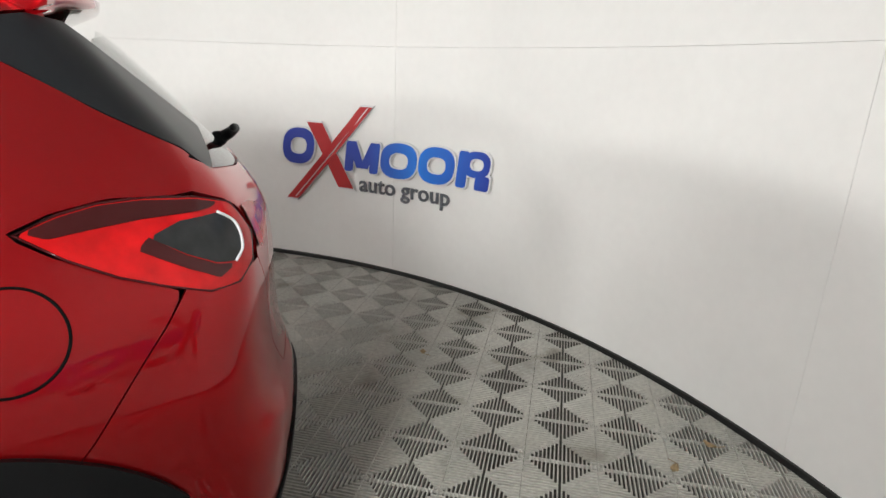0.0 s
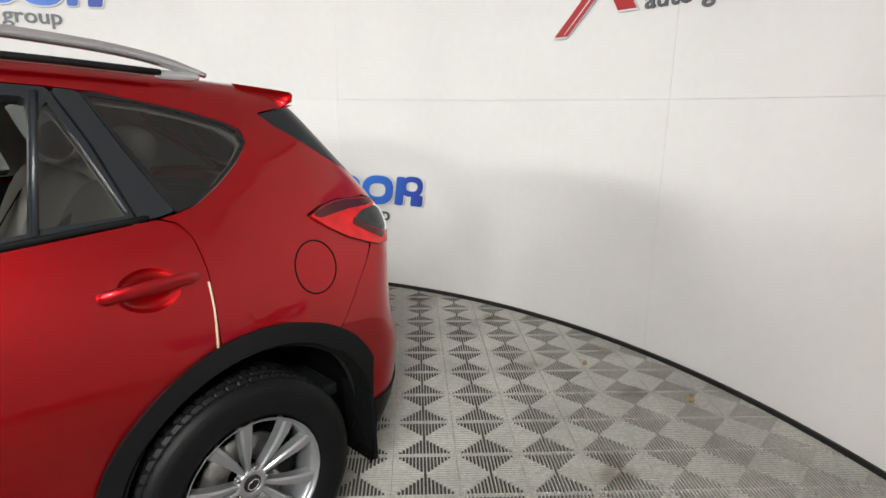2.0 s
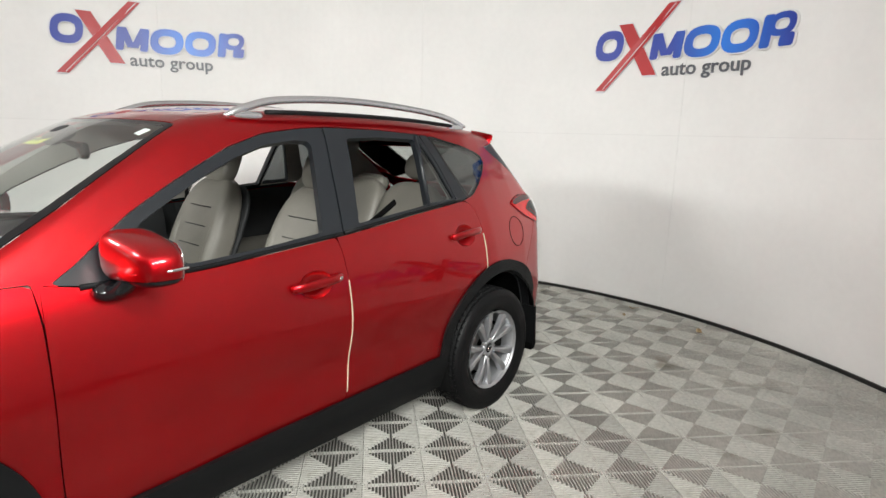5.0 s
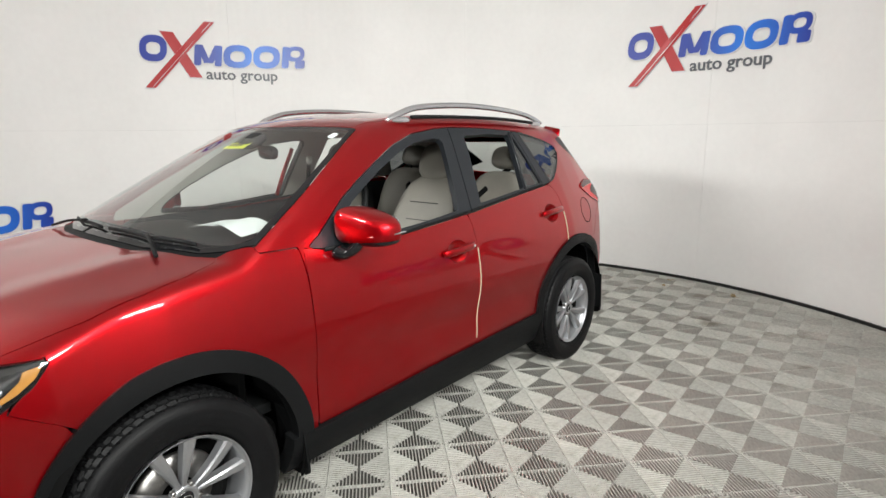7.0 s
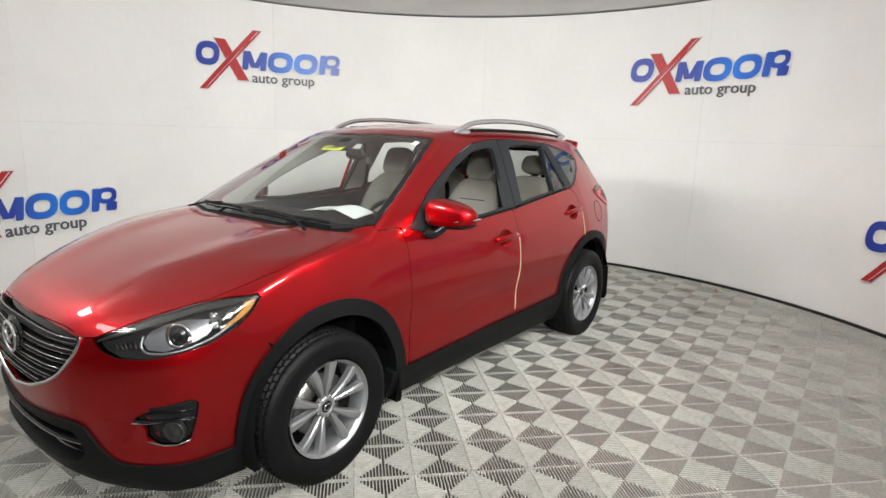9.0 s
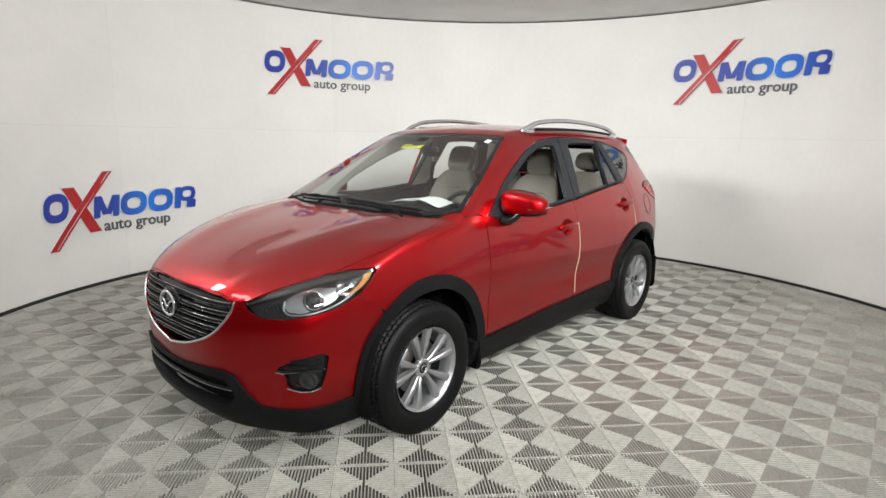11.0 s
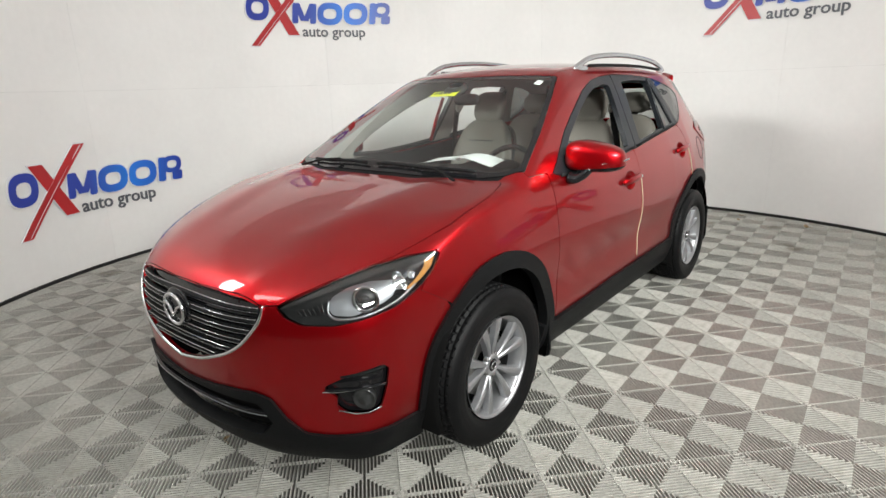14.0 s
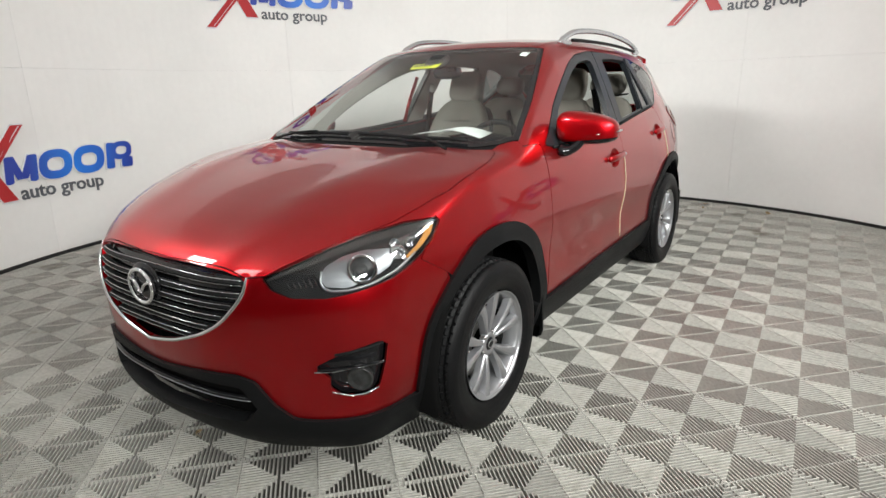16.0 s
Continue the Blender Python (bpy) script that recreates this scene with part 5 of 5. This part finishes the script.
V = [on_top(x, y, -0.012) for x, y in ((0.515, -0.13), (0.515, 0.06), (0.57, 0.06), (0.57, -0.13))]
mesh_object("tag_face", V, [(0, 1, 2, 3)], YELLOW, tag, smooth=False)
for k, (a, b) in enumerate(((-0.11, -0.085), (-0.075, -0.05), (-0.04, -0.02), (-0.01, 0.015))):
    V = [on_top(x, y, -0.009) for x, y in ((0.53, a), (0.53, b), (0.552, b), (0.552, a))]
    mesh_object("mark", V, [(0, 1, 2, 3)], INK, tag, smooth=False)
label_ob = thing("service_sticker", "small white sticker in the windscreen's upper corner", "sticker")
V = [on_top(x, y, -0.010) for x, y in ((0.335, 0.47), (0.335, 0.51), (0.38, 0.51), (0.38, 0.47))]
mesh_object("sticker_face", V, [(0, 1, 2, 3)], PAPER, label_ob, smooth=False)
# ---------------------------------------------------------------- signs on the wall
def on_wall(angle, z0, lift):
    """Bends sign coordinates (along, up, out) round the wall; along runs to the viewer's right, the same as the sign's own x."""
    def bend(v):
        a = radians(angle) - v[0] / RADIUS
        r = RADIUS - lift - v[2]
        return (v[0], v[1], v[2]), (CENTRE.x + r * math.cos(a), CENTRE.y + r * math.sin(a), z0 + v[1])
    return bend


def slab(outline, depth, holes=()):
    """A flat shape with depth, from its outline (and one inner outline, for rings)."""
    V, F = [], []
    n = len(outline)
    if not holes:
        V = [(x, y, 0) for x, y in outline] + [(x, y, depth) for x, y in outline]
        F = [tuple(range(n, 2 * n))] + [(i, (i + 1) % n, n + (i + 1) % n, n + i) for i in range(n)]
        return V, F
    inner = holes[0]
    for z in (0, depth):
        V += [(x, y, z) for x, y in outline] + [(x, y, z) for x, y in inner]
    for i in range(n):
        j = (i + 1) % n
        F += [(2 * n + i, 2 * n + j, 3 * n + j, 3 * n + i), (i, j, 2 * n + j, 2 * n + i), (n + j, n + i, 3 * n + i, 3 * n + j)]
    return V, F


def oval(cx, cy, rx, ry, n=40, power=2.5, lean=0.0):
    out = []
    for i in range(n):
        a = 2 * math.pi * i / n
        x = rx * math.copysign(abs(math.cos(a)) ** (2 / power), math.cos(a))
        y = ry * math.copysign(abs(math.sin(a)) ** (2 / power), math.sin(a))
        out.append((cx + x + lean * y, cy + y))
    return out


def block(x0, x1, y0, y1, round_by=0.02, lean=0.0):
    out = []
    for cx, cy, a0 in ((x1 - round_by, y1 - round_by, 0), (x0 + round_by, y1 - round_by, 90), (x0 + round_by, y0 + round_by, 180), (x1 - round_by, y0 + round_by, 270)):
        for k in range(4):
            a = radians(a0 + 30 * k)
            x, y = cx + round_by * math.cos(a), cy + round_by * math.sin(a)
            out.append((x + lean * (y - (y0 + y1) / 2), y))
    return out


def grown(outline, by):
    cx, cy = sum(p[0] for p in outline) / len(outline), sum(p[1] for p in outline) / len(outline)
    rx, ry = max(abs(p[0] - cx) for p in outline), max(abs(p[1] - cy) for p in outline)
    return [(cx + (x - cx) * (1 + by / rx), cy + (y - cy) * (1 + by / ry)) for x, y in outline]


def dense(outline, step=0.06):
    out = []
    for i, p in enumerate(outline):
        q = outline[(i + 1) % len(outline)]
        k = max(1, int(math.dist(p, q) / step))
        out += [(p[0] + (q[0] - p[0]) * j / k, p[1] + (q[1] - p[1]) * j / k) for j in range(k)]
    return out


# sign coordinates: x from -0.88 to 0.88, y from 0 (foot of the red strokes) to 0.72
LONG = [(-0.86, 0.0), (-0.76, 0.0), (-0.10, 0.72), (-0.205, 0.72)]
SHORT = [(-0.40, 0.125), (-0.27, 0.125), (-0.535, 0.585), (-0.665, 0.585)]
STROKE = [(-0.787, 0.012), (-0.780, 0.012), (-0.135, 0.712), (-0.145, 0.712)]
BLUE = [("ring", -0.745, 0.405, 0.135, 0.135), ("bar", -0.335, -0.262, 0.255, 0.475), ("wedge", -0.19, 0.075, 0.255, 0.475), ("bar", -0.118, -0.045, 0.255, 0.475), ("ring", 0.125, 0.37, 0.155, 0.125), ("ring", 0.445, 0.375, 0.150, 0.125), ("bar", 0.62, 0.700, 0.26, 0.50), ("ring", 0.775, 0.422, 0.105, 0.085), ("bar", 0.765, 0.875, 0.26, 0.355)]


def text_mesh(words, height):
    curve = bpy.data.curves.new("words", "FONT")
    curve.body, curve.size, curve.extrude, curve.resolution_u = words, height, 0.004, 3
    curve.offset = 0.0022
    ob = bpy.data.objects.new("words", curve)
    scene.collection.objects.link(ob)
    bpy.context.view_layer.update()
    me = bpy.data.meshes.new_from_object(ob.evaluated_get(bpy.context.evaluated_depsgraph_get()))
    V, F = [v.co.copy() for v in me.vertices], [tuple(p.vertices) for p in me.polygons]
    bpy.data.objects.remove(ob)
    bpy.data.meshes.remove(me), bpy.data.curves.remove(curve)
    return V, F


def wall_sign(angle, z0):
    """A sign of standing shapes, bent with the wall. Its object axes lie at its middle, x along the wall."""
    a = radians(angle)
    at = Matrix(((math.sin(a), 0, -math.cos(a), CENTRE.x + RADIUS * math.cos(a)), (-math.cos(a), 0, -math.sin(a), CENTRE.y + RADIUS * math.sin(a)), (0, 1, 0, z0), (0, 0, 0, 1)))
    sign = thing("wall_sign", "red, blue and grey raised dealer sign on the white wall", "sign", at, "wall signs")

    def put(name, VF, mat, lift, label=""):
        V, F = VF
        W = []
        for x, y, z in V:
            b, r = x / RADIUS, RADIUS - lift - z
            W.append((r * math.sin(b), y, RADIUS - r * math.cos(b)))
        return mesh_object(name, W, F, mat, sign, label, smooth=False)

    for outline, mat, name, lift in ((LONG, LOGO_RED, "long_stroke", 0.012), (SHORT, LOGO_RED, "short_stroke", 0.010)):
        put(name + "_edge", slab(dense(grown(outline, 0.012)), 0.012), LOGO_WHITE, lift)
        put(name, slab(dense(outline), 0.004), mat, lift + 0.0125)
    put("pinstripe", slab(dense(STROKE), 0.001), LOGO_WHITE, 0.0292)
    for kind, a, b, c, d in BLUE:
        if kind == "ring":
            outer, hole = oval(a, b, c, d, lean=0.12), oval(a, b, c * 0.52, d * 0.46, lean=0.12)
            put("ring_edge", slab(oval(a, b, c + 0.011, d + 0.011, lean=0.12), 0.012, [oval(a, b, c * 0.52 - 0.010, d * 0.46 - 0.010, lean=0.12)]), LOGO_WHITE, 0.010)
            put("ring", slab(outer, 0.004, [hole]), LOGO_BLUE, 0.0225)
        elif kind == "wedge":
            for outline in ([(a - b + 0.012, d), (a - b - 0.065, d), (a - 0.040, c + 0.03), (a + 0.03, c + 0.03)], [(a + b - 0.012, d), (a + b + 0.065, d), (a + 0.055, c + 0.03), (a - 0.015, c + 0.03)]):
                leant = [(x + 0.12 * (y - (c + d) / 2), y) for x, y in outline]
                put("wedge_edge", slab(dense(grown(leant, 0.009)), 0.012), LOGO_WHITE, 0.0095)
                put("wedge", slab(dense(leant), 0.004), LOGO_BLUE, 0.0220)
        else:
            put("bar_edge", slab(dense(grown(block(a, b, c, d, 0.02, 0.12), 0.011)), 0.012), LOGO_WHITE, 0.010)
            put("bar", slab(dense(block(a, b, c, d, 0.02, 0.12)), 0.004), LOGO_BLUE, 0.0225)
    V, F = text_mesh("auto group", 0.165)
    x0, x1 = min(v.x for v in V), max(v.x for v in V)
    put("lettering", ([(-0.225 + (v.x - x0) * 0.78 / (x1 - x0), 0.115 + v.y, 0.004 + v.z) for v in V], F), LOGO_GREY, 0.006, "grey lettering")
    return sign


for angle, foot in ((91.0, 2.0), (130.4, 0.44), (169.3, 2.005), (209.6, 0.475), (248.5, 2.045), (287.3, 0.43), (326.2, 2.05)):
    wall_sign(angle, foot)


# ---------------------------------------------------------------- dry leaves blown in from outside
def dry_leaf(x, y, turn, length, curl, seed):
    rng = random.Random(seed)
    n, V, F = 12, [], []
    for i in range(n + 1):
        t = i / n
        w = 0.30 * length * math.sin(math.pi * min(1, t * 0.96 + 0.02)) ** 0.8 * (1 + rng.uniform(-0.16, 0.16))
        rise = curl * (0.25 + (2 * t - 1) ** 2 * 0.55)
        for u in (-1, -0.5, 0, 0.5, 1):
            V.append(((t - 0.5) * length + rng.uniform(-.002, .002), u * w, 0.005 + rise + curl * 0.9 * u * u * (0.7 + 0.3 * math.sin(5 * t + seed))))
    for i in range(n):
        for j in range(4):
            F.append((i * 5 + j, i * 5 + j + 1, i * 5 + 6 + j, i * 5 + 5 + j))
    low = min(v[2] for v in V)
    V = [(a, b, c - low + 0.001) for a, b, c in V]
    leaf = thing("dry_leaf", "small curled brown dry leaf on the floor tiles", "leaf", pose(x, y, 0.0125, 0, 0, turn), "dry leaves")
    part_blade = mesh_object("blade", V, F, LEAF, leaf)
    stem = [Vector((length * (0.5 + 0.18 * k), 0.01 * k * k, 0.004 + curl * (0.8 + 0.1 * k) * (1 - 0.3 * k))) for k in (0, 1, 2)]
    mesh_object("stem", *sweep(stem, 0.0014, 0.0014, 6), LEAF, leaf)


for x, y, turn, length, curl, seed in ((-3.55, 1.41, 30, 0.08, 0.018, 1), (-3.81, 0.74, 100, 0.055, 0.012, 2), (-3.55, 0.77, 200, 0.05, 0.012, 3), (-3.15, -0.51, 60, 0.05, 0.012, 4), (2.13, -0.09, 15, 0.035, 0.008, 5)):
    dry_leaf(x, y, turn, length, curl, seed)
# ---------------------------------------------------------------- floor tiles, last
TILE_SIDE, TILE_TURN, TILE_AT = 0.284, 47.1, (-0.374, -0.015)


def tile_mesh():
    """One ribbed tile: in each of its four triangles the bars stand square to the tile's edge, with open slots between them."""
    V, F = [], []
    h, count, deep = TILE_SIDE / 2 - 0.0006, 18, -0.0149
    step = 2 * h / count

    def prism(outline):
        k, n = len(V), len(outline)
        for z in (deep, -0.0007):
            V.extend((x, y, z) for x, y in outline)
        cx, cy = sum(p[0] for p in outline) / n, sum(p[1] for p in outline) / n
        V.extend((x + (cx - x) * 0.10 * (abs(x - cx) < 0.004) , y + (cy - y) * 0.10 * (abs(y - cy) < 0.004), 0.0) for x, y in outline)
        for i in range(n):
            j = (i + 1) % n
            F.append((k + i, k + j, k + n + j, k + n + i))
            F.append((k + n + i, k + n + j, k + 2 * n + j, k + 2 * n + i))
        F.append(tuple(range(k + 2 * n, k + 3 * n)))

    for q in range(4):
        c, s = (1, 0, -1, 0)[q], (0, 1, 0, -1)[q]
        put = lambda pts: prism([(c * x - s * y, s * x + c * y) for x, y in pts])
        for i in range(count):
            x0 = -h + (i + 0.345) * step
            x1 = x0 + step * 0.31
            put([(x0, max(abs(x0), 0.001)), (x1, max(abs(x1), 0.001)), (x1, h - 0.0012), (x0, h - 0.0012)])
        put([(-h, h - 0.0014), (h, h - 0.0014), (h, h), (-h, h)])
    me = bpy.data.meshes.new("tile")
    me.from_pydata(V, [], F)
    bm = bmesh.new()
    bm.from_mesh(me)
    bmesh.ops.recalc_face_normals(bm, faces=bm.faces)
    bm.to_mesh(me)
    bm.free()
    me.materials.append(TILE)
    return me


floor = tagged(new("floor"), "grey ribbed interlocking plastic floor tiles in a checked pattern", "floor", kind="structure")
one = tile_mesh()
places = []
c, s = math.cos(radians(TILE_TURN)), math.sin(radians(TILE_TURN))
for i in range(-26, 27):
    for j in range(-26, 27):
        u, v = (i + 0.5 + TILE_AT[0]) * TILE_SIDE, (j + 0.5 + TILE_AT[1]) * TILE_SIDE
        x, y = c * u - s * v, s * u + c * v
        d = math.hypot(x - CENTRE.x, y - CENTRE.y)
        if d < RADIUS + 0.16 or (d < 5.3 and -14 < math.degrees(math.atan2(y - CENTRE.y, x - CENTRE.x)) < 70 and x < 5.6 and y < 5.6):
            places.append((math.hypot(x - 1.2, y - 1.4), x, y))
places.sort()
for _, x, y in places[:300]:
    ob = new("tile", one)
    ob.parent = floor
    ob.matrix_basis = Matrix.Translation((x, y, 0)) @ pose(0, 0, 0, 0, 0, TILE_TURN)
rest = np.array([v.co[:] for v in one.vertices])
turned = np.stack([c * rest[:, 0] - s * rest[:, 1], s * rest[:, 0] + c * rest[:, 1], rest[:, 2]], 1)
faces = [tuple(p.vertices) for p in one.polygons]
far = places[300:]
V = np.concatenate([turned + np.array([x, y, 0]) for _, x, y in far])
F = [tuple(i + k * len(rest) for i in f) for k in range(len(far)) for f in faces]
me = bpy.data.meshes.new("far_tiles")
me.from_pydata(V.tolist(), [], F)
me.materials.append(TILE)
far_tiles = new("far_tiles", me)
far_tiles.parent = floor
tagged(far_tiles, kind="stuff")
